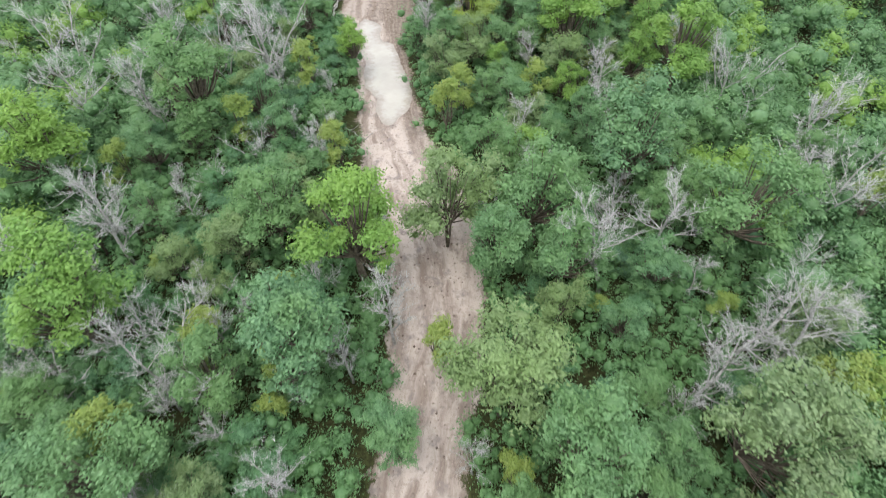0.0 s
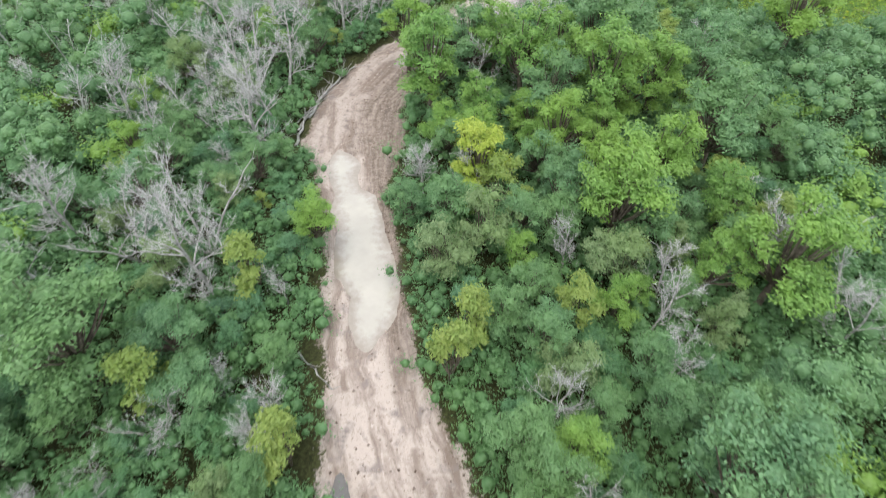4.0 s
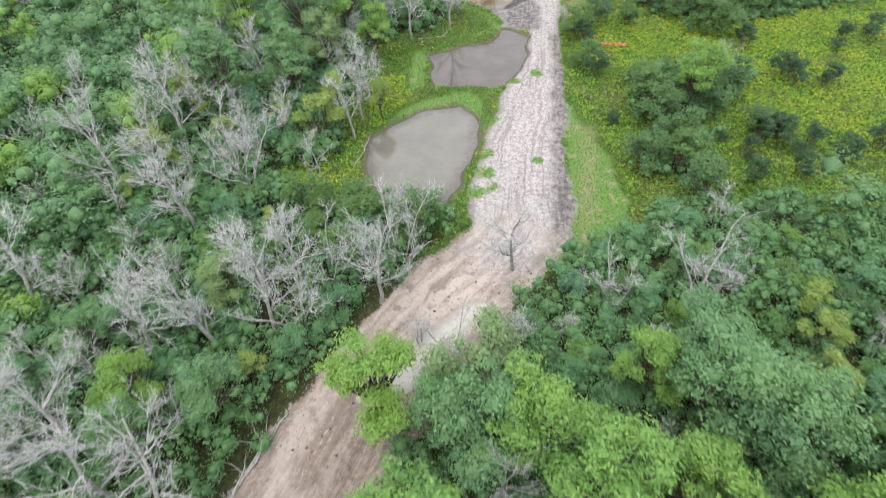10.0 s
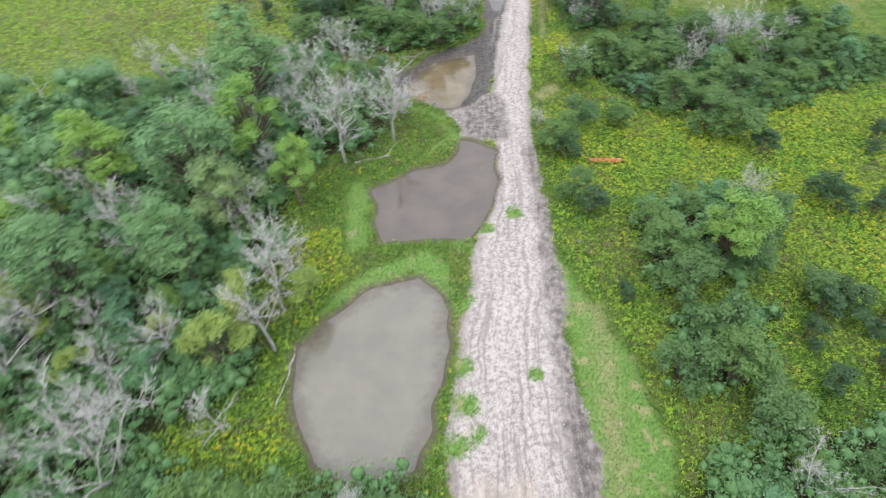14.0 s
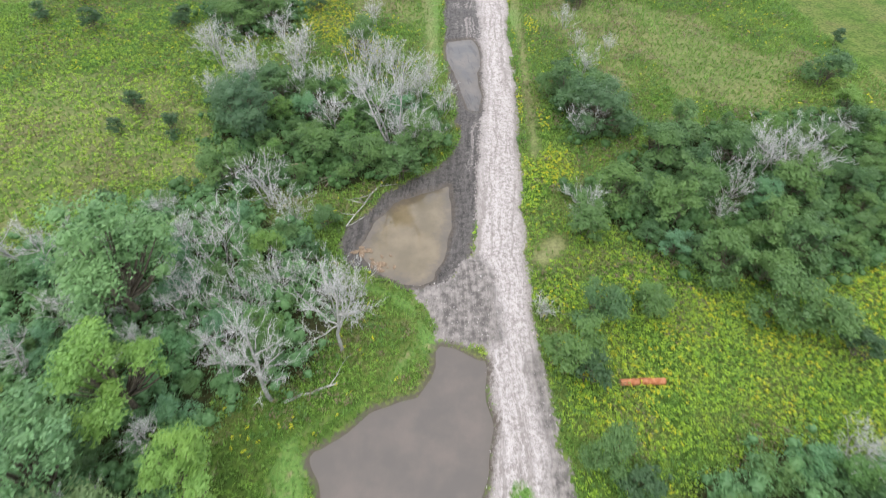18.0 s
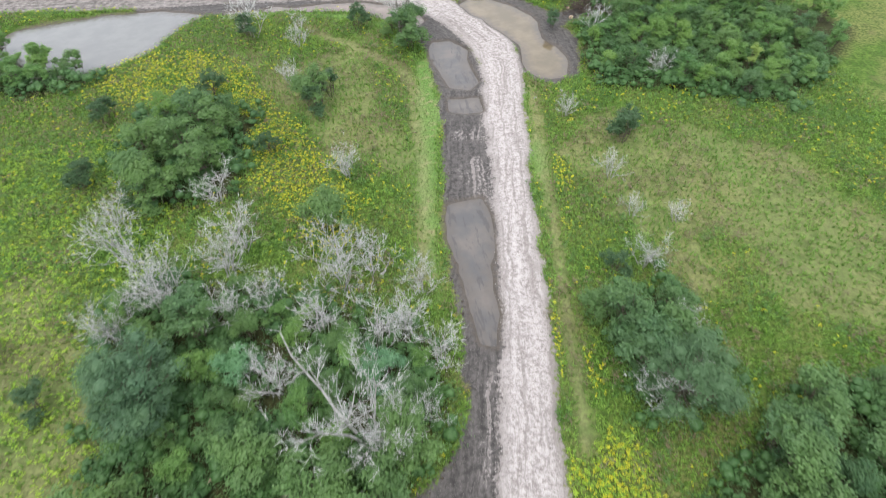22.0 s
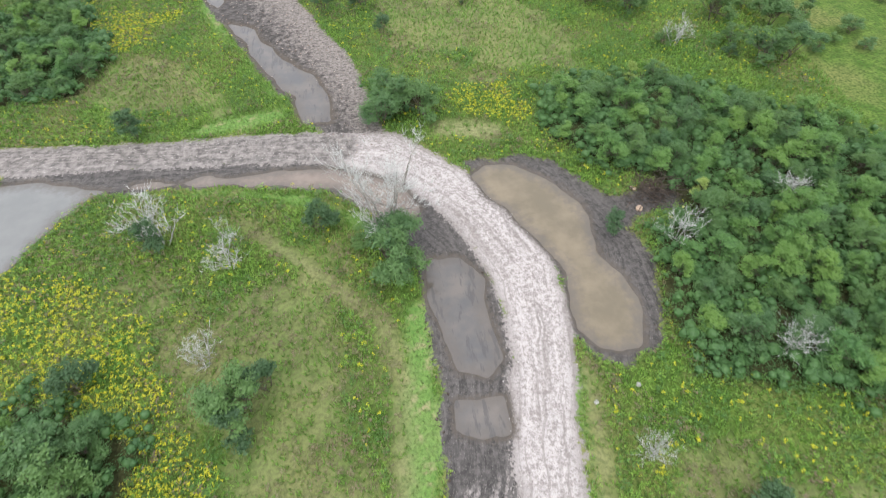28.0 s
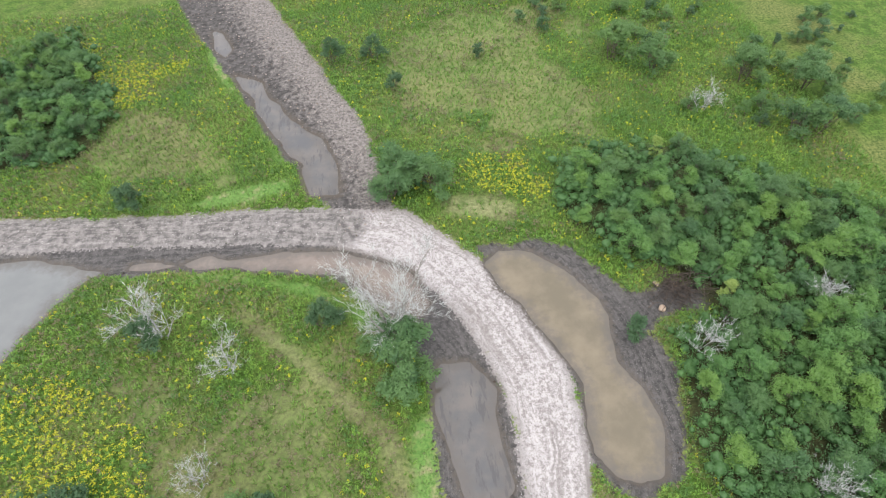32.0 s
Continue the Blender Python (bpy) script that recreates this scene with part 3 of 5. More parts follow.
    strewn = math_node(n, l, "MULTIPLY", inside("spill", 0.6), ramp(n, l, math_node(n, l, "ADD", math_node(n, l, "MULTIPLY", gritty, 0.6), math_node(n, l, "MULTIPLY", wheel, 0.4)), 0.49, 0.56))
    c = blend(n, l, strewn, c, pale)
    shore = math_node(n, l, "MULTIPLY", inside("pool", 0.5, -0.25), ramp(n, l, zone("dirt"), -0.5, 0.6))
    c = blend(n, l, shore, c, (0.1, 0.085, 0.07))
    l.new(c, b.inputs["Base Color"])
    wet = inside("mud", 0.5)
    r = n.new("ShaderNodeMapRange")
    l.new(wet, r.inputs[0])
    r.inputs[3].default_value, r.inputs[4].default_value = 0.95, 0.5
    l.new(r.outputs[0], b.inputs["Roughness"])
    bump = node(n, "ShaderNodeBump", Strength=0.8, Distance=0.12)
    l.new(math_node(n, l, "ADD", fine, math_node(n, l, "MULTIPLY", streak, 0.7)), bump.inputs["Height"])
    l.new(bump.outputs[0], b.inputs["Normal"])
    return m


GROUND = ground_material()


def water_material(name, tone, silt, shallow=(0.09, 0.075, 0.06), bars=0.0):
    """Murky water: silt clouds, and the bed showing through along the shore."""
    m, n, l, b = material(name, 0.03, 0.8)
    geo = n.new("ShaderNodeNewGeometry")
    f = noise_at(n, l, geo.outputs["Position"], 0.3, 5)
    g = noise_at(n, l, geo.outputs["Position"], 1.6, 4)
    c = blend(n, l, ramp(n, l, f, 0.35, 0.7), tone, silt)
    edge = n.new("ShaderNodeAttribute")
    edge.attribute_name = "shore"
    e = math_node(n, l, "ADD", edge.outputs["Fac"], math_node(n, l, "MULTIPLY", math_node(n, l, "SUBTRACT", g, 0.5), 2.4))
    c = blend(n, l, math_node(n, l, "MULTIPLY", ramp(n, l, e, -1.7, 0.1), 0.75), c, shallow)
    if bars:
        reach = n.new("ShaderNodeMapping")
        reach.inputs["Scale"].default_value, reach.inputs["Rotation"].default_value = (1.5, 0.35, 1), (0, 0, 0.2)
        l.new(geo.outputs["Position"], reach.inputs["Vector"])
        c = blend(n, l, math_node(n, l, "MULTIPLY", ramp(n, l, noise_at(n, l, reach.outputs[0], 1.0, 6, 0.65), 0.54, 0.62), bars), c, (0.05, 0.046, 0.043))
    l.new(c, b.inputs["Base Color"])
    bump = node(n, "ShaderNodeBump", Strength=0.04, Distance=0.02)
    l.new(noise_at(n, l, geo.outputs["Position"], 2.5, 2), bump.inputs["Height"])
    l.new(bump.outputs[0], b.inputs["Normal"])
    return m


MILKY = water_material("milky_tan_water", (0.42, 0.395, 0.34), (0.48, 0.455, 0.39), (0.26, 0.215, 0.17))
GREY_WATER = water_material("grey_brown_water", (0.15, 0.144, 0.118), (0.182, 0.172, 0.138))
UMBER_WATER = water_material("umber_brown_water", (0.085, 0.072, 0.06), (0.115, 0.093, 0.076))
BROWN_WATER = water_material("muddy_brown_water", (0.125, 0.1, 0.058), (0.19, 0.15, 0.092))
# the sky's reflection on pond and rut puddle is put into this grey base
SKY_REFLECTION_WATER = water_material("sky_reflection_grey_water", (0.14, 0.143, 0.135), (0.165, 0.167, 0.157))
CLAY_WATER = water_material("clay_brown_water", (0.17, 0.13, 0.1), (0.215, 0.17, 0.135))
DARK_WATER = water_material("dark_ditch_water", (0.075, 0.072, 0.07), (0.125, 0.108, 0.092), bars=0.7)


# ---- large structure: ground, road, mud and water ----
def mesh_of(name, verts, faces, mats, attrs=None, shade=True):
    me = bpy.data.meshes.new(name)
    faces = np.asarray(faces)
    k = faces.shape[1]
    me.vertices.add(len(verts))
    me.vertices.foreach_set("co", np.asarray(verts, np.float32).ravel())
    me.loops.add(faces.size)
    me.loops.foreach_set("vertex_index", faces.ravel().astype(np.int32))
    me.polygons.add(len(faces))
    me.polygons.foreach_set("loop_start", np.arange(0, faces.size, k, dtype=np.int32))
    for key, values in (attrs or {}).items():
        a = me.attributes.new(key, "FLOAT", "POINT")
        a.data.foreach_set("value", np.asarray(values, np.float32))
    me.update(calc_edges=True)
    if shade:
        me.shade_smooth()
    for mat in mats:
        me.materials.append(mat)
    return me


def lines(lo, hi, step, far):
    out = list(np.arange(lo, hi + step, step))
    s, v = step, out[-1]
    while v < far:
        s *= 1.18
        v += s
        out.append(v)
    s, v = step, out[0]
    while v > -far:
        s *= 1.18
        v -= s
        out.insert(0, v)
    return np.array(out)


gx, gy = lines(-19, 40, 0.36, 2500), lines(10, 300, 0.36, 2500)
X, Y = np.meshgrid(gx, gy)
D = plan(X, Y)
Z = height(X, Y, D)
nx, ny = len(gx), len(gy)
V = np.column_stack([X.ravel(), Y.ravel(), Z.ravel()])
i = np.arange((ny - 1) * (nx - 1))
i = i // (nx - 1) * nx + i % (nx - 1)
F = np.column_stack([i, i + 1, i + nx + 1, i + nx])
kind = np.zeros(V.shape[0], int)
kind[D["mud"].ravel() < 0] = 2
kind[np.minimum(D["dirt"], D["track"]).ravel() < 0] = 3
kind[D["gravel"].ravel() < 0] = 1
fk = kind[F[:, 0]]
for k, name, label in ((0, "ground", "rough green meadow and woodland ground"), (1, "road", "rutted pale crushed gravel road"),
                       (2, "mud_verge", "wet dark grey mud beside the gravel road"), (3, "dirt_road", "churned tan dirt track with tyre ruts")):
    faces = F[fk == k]
    used, inv = np.unique(faces, return_inverse=True)
    attrs = {key: D[key].ravel()[used] for key in ("dirt", "gravel", "west", "track", "mud", "pool", "lush", "woods", "dry", "spot", "spill", "fade", "across", "along")}
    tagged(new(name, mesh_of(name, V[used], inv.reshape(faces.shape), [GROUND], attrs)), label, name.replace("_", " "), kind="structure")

LEVEL = -0.2
WATER_LOOK = {"rut_puddle": (SKY_REFLECTION_WATER, "thin grey puddle in the dirt track's rut"), "north_puddle": (MILKY, "milky tan puddle standing on the dirt track"), "bend_puddle": (MILKY, "shallow milky puddle in the track's bend"),
              "round_pond": (GREY_WATER, "rounded grey-brown pond beside the gravel road"), "square_pond": (UMBER_WATER, "squarish grey-brown pond beside the gravel road"),
              "brown_pool": (BROWN_WATER, "muddy brown pool in a dark mud bank"), "east_pond": (BROWN_WATER, "long muddy brown pond inside the road's bend"),
              "corner_pool": (CLAY_WATER, "brown water in the ditch under the bare tree"), "west_pond": (SKY_REFLECTION_WATER, "wide pale grey pond south of the west road")}
for name, corners in POOLS.items():
    look_, label = WATER_LOOK.get(name, (DARK_WATER, "dark shallow water in the muddy ditch"))
    xs, ys = [p[0] for p in corners], [p[1] for p in corners]
    wx, wy = np.arange(min(xs) - 1.6, max(xs) + 1.7, 0.3), np.arange(min(ys) - 1.6, max(ys) + 1.7, 0.3)
    WX, WY = np.meshgrid(wx, wy)
    near = area(WX, WY, corners).ravel()
    k = np.arange((len(wy) - 1) * (len(wx) - 1))
    k = k // (len(wx) - 1) * len(wx) + k % (len(wx) - 1)
    quads = np.column_stack([k, k + 1, k + len(wx) + 1, k + len(wx)])
    quads = quads[(near[quads] < 0.95).all(axis=1)]
    used, inv = np.unique(quads, return_inverse=True)
    verts = np.column_stack([WX.ravel(), WY.ravel(), np.full(WX.size, LEVEL)])[used]
    bed = plan(WX, WY)["pool"].ravel()[used]
    me = mesh_of(name, verts, inv.reshape(quads.shape), [look_], {"shore": bed})
    tagged(new("water_" + name, me), label, "water", kind="structure")


def ground_at(x, y):
    """Height of the ground sheet at points, read off its grid."""
    x, y = np.asarray(x, float), np.asarray(y, float)
    a, b = np.clip(np.searchsorted(gx, x) - 1, 0, nx - 2), np.clip(np.searchsorted(gy, y) - 1, 0, ny - 2)
    u, v = (x - gx[a]) / (gx[a + 1] - gx[a]), (y - gy[b]) / (gy[b + 1] - gy[b])
    return (Z[b, a] * (1 - u) + Z[b, a + 1] * u) * (1 - v) + (Z[b + 1, a] * (1 - u) + Z[b + 1, a + 1] * u) * v


# ---- plants ----
def leaves(rng, centres, radii, count, size, up=0.5, low=-0.25, shell=0.6):
    """Folded leaf sprays on the skins of ellipsoid clumps: vertices and triangles."""
    pick = rng.choice(len(centres), count, p=(radii[:, 0] ** 2 / (radii[:, 0] ** 2).sum()))
    n = rng.normal(size=(count, 3))
    n /= np.linalg.norm(n, axis=1)[:, None]
    n[:, 2] = np.where(n[:, 2] < low, -n[:, 2], n[:, 2])
    p = centres[pick] + n * radii[pick] * np.where(rng.random(count) < 0.24, rng.uniform(1.0, 1.5, count), rng.uniform(shell, 1.12, count))[:, None]
    face = n * 0.7 + rng.normal(size=(count, 3)) * 0.4 + np.array([0, 0, up])
    face /= np.linalg.norm(face, axis=1)[:, None]
    a = np.cross(face, rng.normal(size=(count, 3)))
    a /= np.linalg.norm(a, axis=1)[:, None]
    b = np.cross(face, a)
    s = size * rng.uniform(0.6, 1.35, count)[:, None]
    v = np.stack([p - a * s * 0.5 - b * s * 0.3, p - a * s * 0.35 + b * s * 0.36, p + a * s * 0.75 - face * s * 0.15], axis=1).reshape(-1, 3)
    return v, np.arange(count * 3).reshape(-1, 3)


def cores(rng, centres, radii, share=0.54):
    """The shaded inner mass of each clump: a small uneven ball of foliage."""
    t = (1 + 5 ** 0.5) / 2
    base = np.array([(-1, t, 0), (1, t, 0), (-1, -t, 0), (1, -t, 0), (0, -1, t), (0, 1, t), (0, -1, -t), (0, 1, -t), (t, 0, -1), (t, 0, 1), (-t, 0, -1), (-t, 0, 1)]) / (1 + t * t) ** 0.5
    tri = np.array([(0, 11, 5), (0, 5, 1), (0, 1, 7), (0, 7, 10), (0, 10, 11), (1, 5, 9), (5, 11, 4), (11, 10, 2), (10, 7, 6), (7, 1, 8), (3, 9, 4), (3, 4, 2), (3, 2, 6), (3, 6, 8), (3, 8, 9), (4, 9, 5), (2, 4, 11), (6, 2, 10), (8, 6, 7), (9, 8, 1)])
    n = len(centres)
    v = centres[:, None] + base[None] * radii[:, None] * share * rng.uniform(0.75, 1.15, (n, 12, 1))
    return v.reshape(-1, 3), ((np.arange(n) * 12)[:, None, None] + tri[None]).reshape(-1, 3)


def with_cores(rng, centres, radii, v, f):
    cv, cf = cores(rng, centres, radii)
    return np.concatenate([v, cv]), np.concatenate([f, cf + len(v)])


def tube(points, radii, sides=5):
    """A bent, tapering limb."""
    v, f = [], []
    for j, (p, r) in enumerate(zip(points, radii)):
        d = (points[min(j + 1, len(points) - 1)] - points[max(j - 1, 0)]).normalized()
        a = d.orthogonal().normalized()
        b = d.cross(a)
        for k in range(sides):
            w = 2 * math.pi * k / sides
            v.append(p + (a * math.cos(w) + b * math.sin(w)) * r)
    for j in range(len(points) - 1):
        for k in range(sides):
            q = j * sides + k
            w = j * sides + (k + 1) % sides
            f += [(q, w, w + sides), (q, w + sides, q + sides)]
    return v, f


def twig(a, b, thick=0.012):
    """A fine three-sided spike from a to b."""
    d = (b - a).normalized()
    u = d.orthogonal().normalized() * thick
    w = d.cross(u)
    return [a + u, a - u * 0.5 + w * 0.87, a - u * 0.5 - w * 0.87, b], [(0, 1, 3), (1, 2, 3), (2, 0, 3)]


def join(pieces):
    v, f, n = [], [], 0
    for pv, pf in pieces:
        v += [tuple(p) for p in pv]
        f += [tuple(i + n for i in t) for t in pf]
        n += len(pv)
    return np.array(v), np.array(f)


def limb(r, start, way, length, radius, bend=0.25, steps=4):
    pts, d, p = [start.copy()], way.normalized(), start.copy()
    for _ in range(steps):
        d = (d + Vector((r.gauss(0, bend), r.gauss(0, bend), r.gauss(0, bend) + 0.05))).normalized()
        p = p + d * length / steps
        pts.append(p.copy())
    return pts, [radius * (1 - 0.75 * k / steps) for k in range(steps + 1)], d


def part(name, me, parent, label=""):
    ob = new(name, me)
    ob.parent = parent
    return tagged(ob, label)


def leafy(name, label, category, leaf, tall, wide, clumps, count, size, seed, stems=1, group="", lean=0.0, stretch=1.0):
    """A leafed tree or shrub: stems with limbs, and a crown of clumped leaves."""
    r, rng = random.Random(seed), np.random.default_rng(seed)
    top = new(name)
    tagged(top, label, category, group)
    wood = []
    cs, rs = [], []
    base = tall * (0.16 if stems == 1 else 0.08)
    boughs = max(3, clumps // 8)
    for c in range(boughs):
        w = c * 2.39996 + r.uniform(-0.6, 0.6)
        q = 0.12 if c == 0 else r.uniform(0.5, 1.0)
        high = 0.86 if c == 0 else r.uniform(0.36, 0.82) * (1.12 - 0.3 * q)
        bx, by, bz = math.cos(w) * q * wide * 0.36, math.sin(w) * q * wide * 0.36, base + (tall - base) * high
        big = wide * 0.5 * (0.42 if c == 0 else r.uniform(0.26, 0.42))
        for k in range(clumps // boughs):
            rad = big * r.uniform(0.28, 0.78)
            az, el = r.uniform(0, 6.28), r.uniform(-0.9, 1.0)
            reach = big * r.uniform(0.35, 1.05)
            px, py = bx + math.cos(az) * reach, by + math.sin(az) * reach
            pz = bz + el * big * 0.8 * stretch - (0.1 * tall if k % 3 == 2 else 0)
            cs.append((px, py, min(tall - rad * 0.5, max(rad * 0.5, pz))))
            rs.append((rad, rad, rad * r.uniform(0.6, 0.9) * stretch))
    cs, rs = np.array(cs), np.array(rs)
    for s in range(stems):
        w = s * 2.4 + 0.3
        foot = Vector((0.12 * math.cos(w), 0.12 * math.sin(w), -0.15)) if stems > 1 else Vector((0, 0, -0.2))
        pts, rad, d = limb(r, foot, Vector((0.25 * math.cos(w) * (stems > 1), 0.25 * math.sin(w) * (stems > 1), 1)), tall * 0.66, 0.03 * tall / (1 if stems == 1 else 2), 0.08)
        wood.append(tube(pts, rad, 6))
        for c in range(s, len(cs), stems):
            a = pts[2]
            e = Vector(cs[c])
            mid = (a + e) / 2 + Vector((0, 0, -0.1 * tall * 0.3))
            wood.append(tube([a, mid, e], [rad[2] * 0.6, rad[2] * 0.4, 0.015], 4))
    part("trunk" if stems == 1 else "stem_clump", mesh_of(name + "_wood", *join(wood), [BARK]), top)
    v, f = with_cores(rng, cs, rs, *leaves(rng, cs, rs, count, size))
    part("crown", mesh_of(name + "_crown", v, f, [leaf], shade=False), top)
    return top


def dead(name, label, tall, wide, seed, stems=1, twigs=260, lean=0.1, mat=None, spread=1.0):
    """A bare dead tree: pale trunk, forking limbs and a haze of fine twigs."""
    r = random.Random(seed)
    top = new(name)
    tagged(top, label, "dead tree", "bare dead trees")
    trunk, branches, fine = [], [], []
    for s in range(stems):
        w = r.uniform(0, 6.28)
        tilt = Vector((math.cos(w) * lean, math.sin(w) * lean, 1)) if stems == 1 else Vector((math.cos(s * 2.4) * r.uniform(0.15, 0.5) * spread, math.sin(s * 2.4) * r.uniform(0.15, 0.5) * spread, 1))
        h = tall * r.uniform(0.8, 1.0)
        pts, rad, d = limb(r, Vector((0.1 * math.cos(s * 2.4), 0.1 * math.sin(s * 2.4), -0.25)) * (stems > 1) + Vector((0, 0, -0.25)), tilt, h * 0.92, (0.0135 if stems == 1 else 0.009) * tall + 0.03, 0.12, 7)
        trunk.append(tube(pts, rad, 6))
        tips = [(pts[5], d), (pts[6], d), (pts[7], d)]
        for k in range(max(4, 10 // stems)):
            j = 2 + k % 5 if stems == 1 else r.randint(2, 6)
            az = k * 2.4 + s + r.uniform(-0.5, 0.5)
            way = Vector((math.cos(az), math.sin(az), r.uniform(0.5, 1.4)))
            bp, br, bd = limb(r, pts[j], way, wide * r.uniform(0.36, 0.62) * (1.15 - 0.07 * j), rad[j] * (0.55 if stems == 1 else 0.42) + 0.01, 0.2)
            branches.append([tube(bp, br, 4)])
            tips += [(bp[q], bd) for q in (2, 3, 4)]
            for _ in range(4):
                q = r.randint(1, 3)
                way2 = (bd + Vector((r.gauss(0, 0.6), r.gauss(0, 0.6), r.gauss(0.35, 0.4))))
                sp, sr, sd = limb(r, bp[q], way2, wide * r.uniform(0.16, 0.34), br[q] * 0.5, 0.22, 3)
                branches[-1].append(tube(sp, sr, 3))
                tips += [(sp[q2], sd) for q2 in (1, 2, 3)]
        for _ in range(twigs // stems):
            p, bd = r.choice(tips)
            way = bd * 0.9 + Vector((r.gauss(0, 0.5), r.gauss(0, 0.5), r.gauss(0.35, 0.35)))
            tip = p + way.normalized() * wide * r.uniform(0.08, 0.22)
            fork = (p + tip) / 2 + Vector((r.gauss(0, 1), r.gauss(0, 1), r.gauss(0.4, 1))) * wide * 0.045
            fine += [twig(p, tip), twig((p * 2 + tip) / 3, fork)]
    m = mat or DEAD_WOOD
    for stem in trunk:
        part("trunk", mesh_of(name + "_trunk", *join([stem]), [m]), top)
    for b in branches:
        part("limb", mesh_of(name + "_limb", *join(b), [m]), top)
    tagged(part("twig_spray", mesh_of(name + "_twigs", *join(fine), [FINE_TWIGS]), top), kind="stuff")
    return top


MAKERS = {
    "elm": lambda k: leafy("elm_tree", "mid-green broadleaf tree with a clumped crown in the woods", "tree", LEAF["elm"], 9, 6.2, 66, 7600, 0.16, 100 + k, group="woodland trees"),
    "maple": lambda k: leafy("maple_tree", "bright green maple with a dense rounded crown", "tree", LEAF["maple"], 9, 6.0, 60, 7600, 0.165, 200 + k, group="woodland trees"),
    "dogwood": lambda k: leafy("dogwood_shrub", "bluish green many-stemmed dogwood shrub in the woods", "shrub", LEAF["dogwood"], 4.4, 4.5, 45, 3600, 0.145, 300 + k, 3, "woodland shrubs"),
    "thicket": lambda k: leafy("thicket_shrub", "dark green dense shrub in a meadow thicket", "shrub", LEAF["thicket"], 3.2, 4.0, 42, 3500, 0.13, 350 + k, 3, "thicket shrubs"),
    "hazel": lambda k: leafy("hazel_shrub", "fresh green dense shrub in the road-side thicket", "shrub", LEAF["hazel"], 3.4, 4.0, 42, 3500, 0.13, 380 + k, 3, "thicket shrubs"),
    "willow": lambda k: leafy("willow_tree", "pale grey-green willow with a loose crown", "tree", LEAF["willow"], 7.5, 5.8, 56, 7000, 0.15, 400 + k, 2, "woodland trees", stretch=1.3),
    "yellow": lambda k: leafy("yellowing_shrub", "yellow-green shrub turning early among green trees", "shrub", LEAF["yellow"], 4.6, 3.4, 28, 2600, 0.14, 500 + k, 2, "yellowing shrubs"),
    "goldmaple": lambda k: leafy("golden_maple", "bright yellow-green maple among darker trees", "tree", LEAF["gold"], 7.5, 5, 56, 7000, 0.165, 550 + k, group="woodland trees"),
    "cedar": lambda k: leafy("meadow_shrub", "small dark green rounded shrub in the meadow", "shrub", LEAF["cedar"], 2.4, 2.5, 28, 2000, 0.115, 600 + k, 3, "meadow shrubs"),
    "oak": lambda k: leafy("oak_tree", "dark grey-green oak with a broad rounded crown", "tree", LEAF["oak"], 7.5, 8.4, 90, 14000, 0.14, 650 + k, group="meadow trees"),
    "dead": lambda k: dead("dead_tree", "bare grey dead tree with pale fine twigs", 8.5, 5.0, 700 + k, 3 if k == 3 else 1, 420),
    "snag": lambda k: dead("dead_snag", "bleached leafless snag with forked pale limbs", 4.6, 4.6, 800 + k, 4, 400),
}
MODELS = {key: [] for key in MAKERS}
USED = {key: 0 for key in MAKERS}
STANDING = []
WIDE = {"elm": 2.9, "maple": 2.8, "dogwood": 2.1, "thicket": 1.9, "willow": 2.7, "yellow": 1.6, "goldmaple": 2.5, "cedar": 1.2, "oak": 3.8, "hazel": 1.9, "dead": 1.2, "snag": 1.2}


def plant(key, x, y, size=1.0, tall=1.0):
    """Stand a plant of that kind at a place; the first few are built, the rest are copies."""
    z = float(ground_at(x, y))
    n = USED[key]
    STANDING.append((x, y, WIDE[key] * size))
    USED[key] += 1
    if n < 4:
        ob = MAKERS[key](n)
        MODELS[key].append(ob)
    m = Matrix.Translation((x, y, z)) @ Matrix.Rotation((n * 2.39996) % 6.283, 4, "Z")
    if n < 4:
        ob.matrix_basis = m @ Matrix.Diagonal((size, size, size * tall, 1))
        return ob
    src = MODELS[key][n % 4]
    ob = copy_thing(src, m)
    ob.scale = (size, size, size * tall)
    return ob


def scatter(shape, spacing, seed, box):
    """Uneven points about spacing metres apart inside the shape's distance function."""
    rng = np.random.default_rng(seed)
    x0, y0, x1, y1 = box
    xs, ys = np.meshgrid(np.arange(x0, x1, spacing), np.arange(y0, y1, spacing * 0.87))
    xs = xs + (np.arange(ys.shape[0]) % 2)[:, None] * spacing / 2
    xs = xs + rng.uniform(-0.36, 0.36, xs.shape) * spacing
    ys = ys + rng.uniform(-0.36, 0.36, ys.shape) * spacing
    keep = shape(xs, ys)
    return np.column_stack([xs[keep], ys[keep]])


# ---- trees and shrubs that stand out ----
plant("willow", 5.9, 22.0, 1.60)
plant("willow", 23.0, 18.3, 1.60)
plant("willow", 0.9, 39.7, 1.58)
plant("willow", 29.6, 28.0, 1.09)
plant("maple", -6.3, 34.5, 1.60)
plant("maple", -27.1, 26.3, 1.60)
plant("maple", -38.2, 43.6, 1.60)
plant("maple", 14.4, 71.3, 1.56)
plant("maple", 27.1, 64.4, 1.60)
plant("elm", 18.7, 46.4, 1.60)
plant("elm", -9.0, 23.5, 1.51)
plant("elm", 9.4, 40.3, 1.39)
plant("elm", 27.0, 38.9, 1.50)
plant("elm", -27.4, 54.5, 1.60)
plant("elm", 5.4, 35.4, 1.12)
plant("elm", -15.0, 37.5, 1.22)
plant("elm", -19.8, 13.8, 1.32)
plant("elm", 11.2, 16.8, 1.33)
plant("elm", -1.7, 18.4, 0.86)
plant("elm", 11.1, 34.3, 1.12)
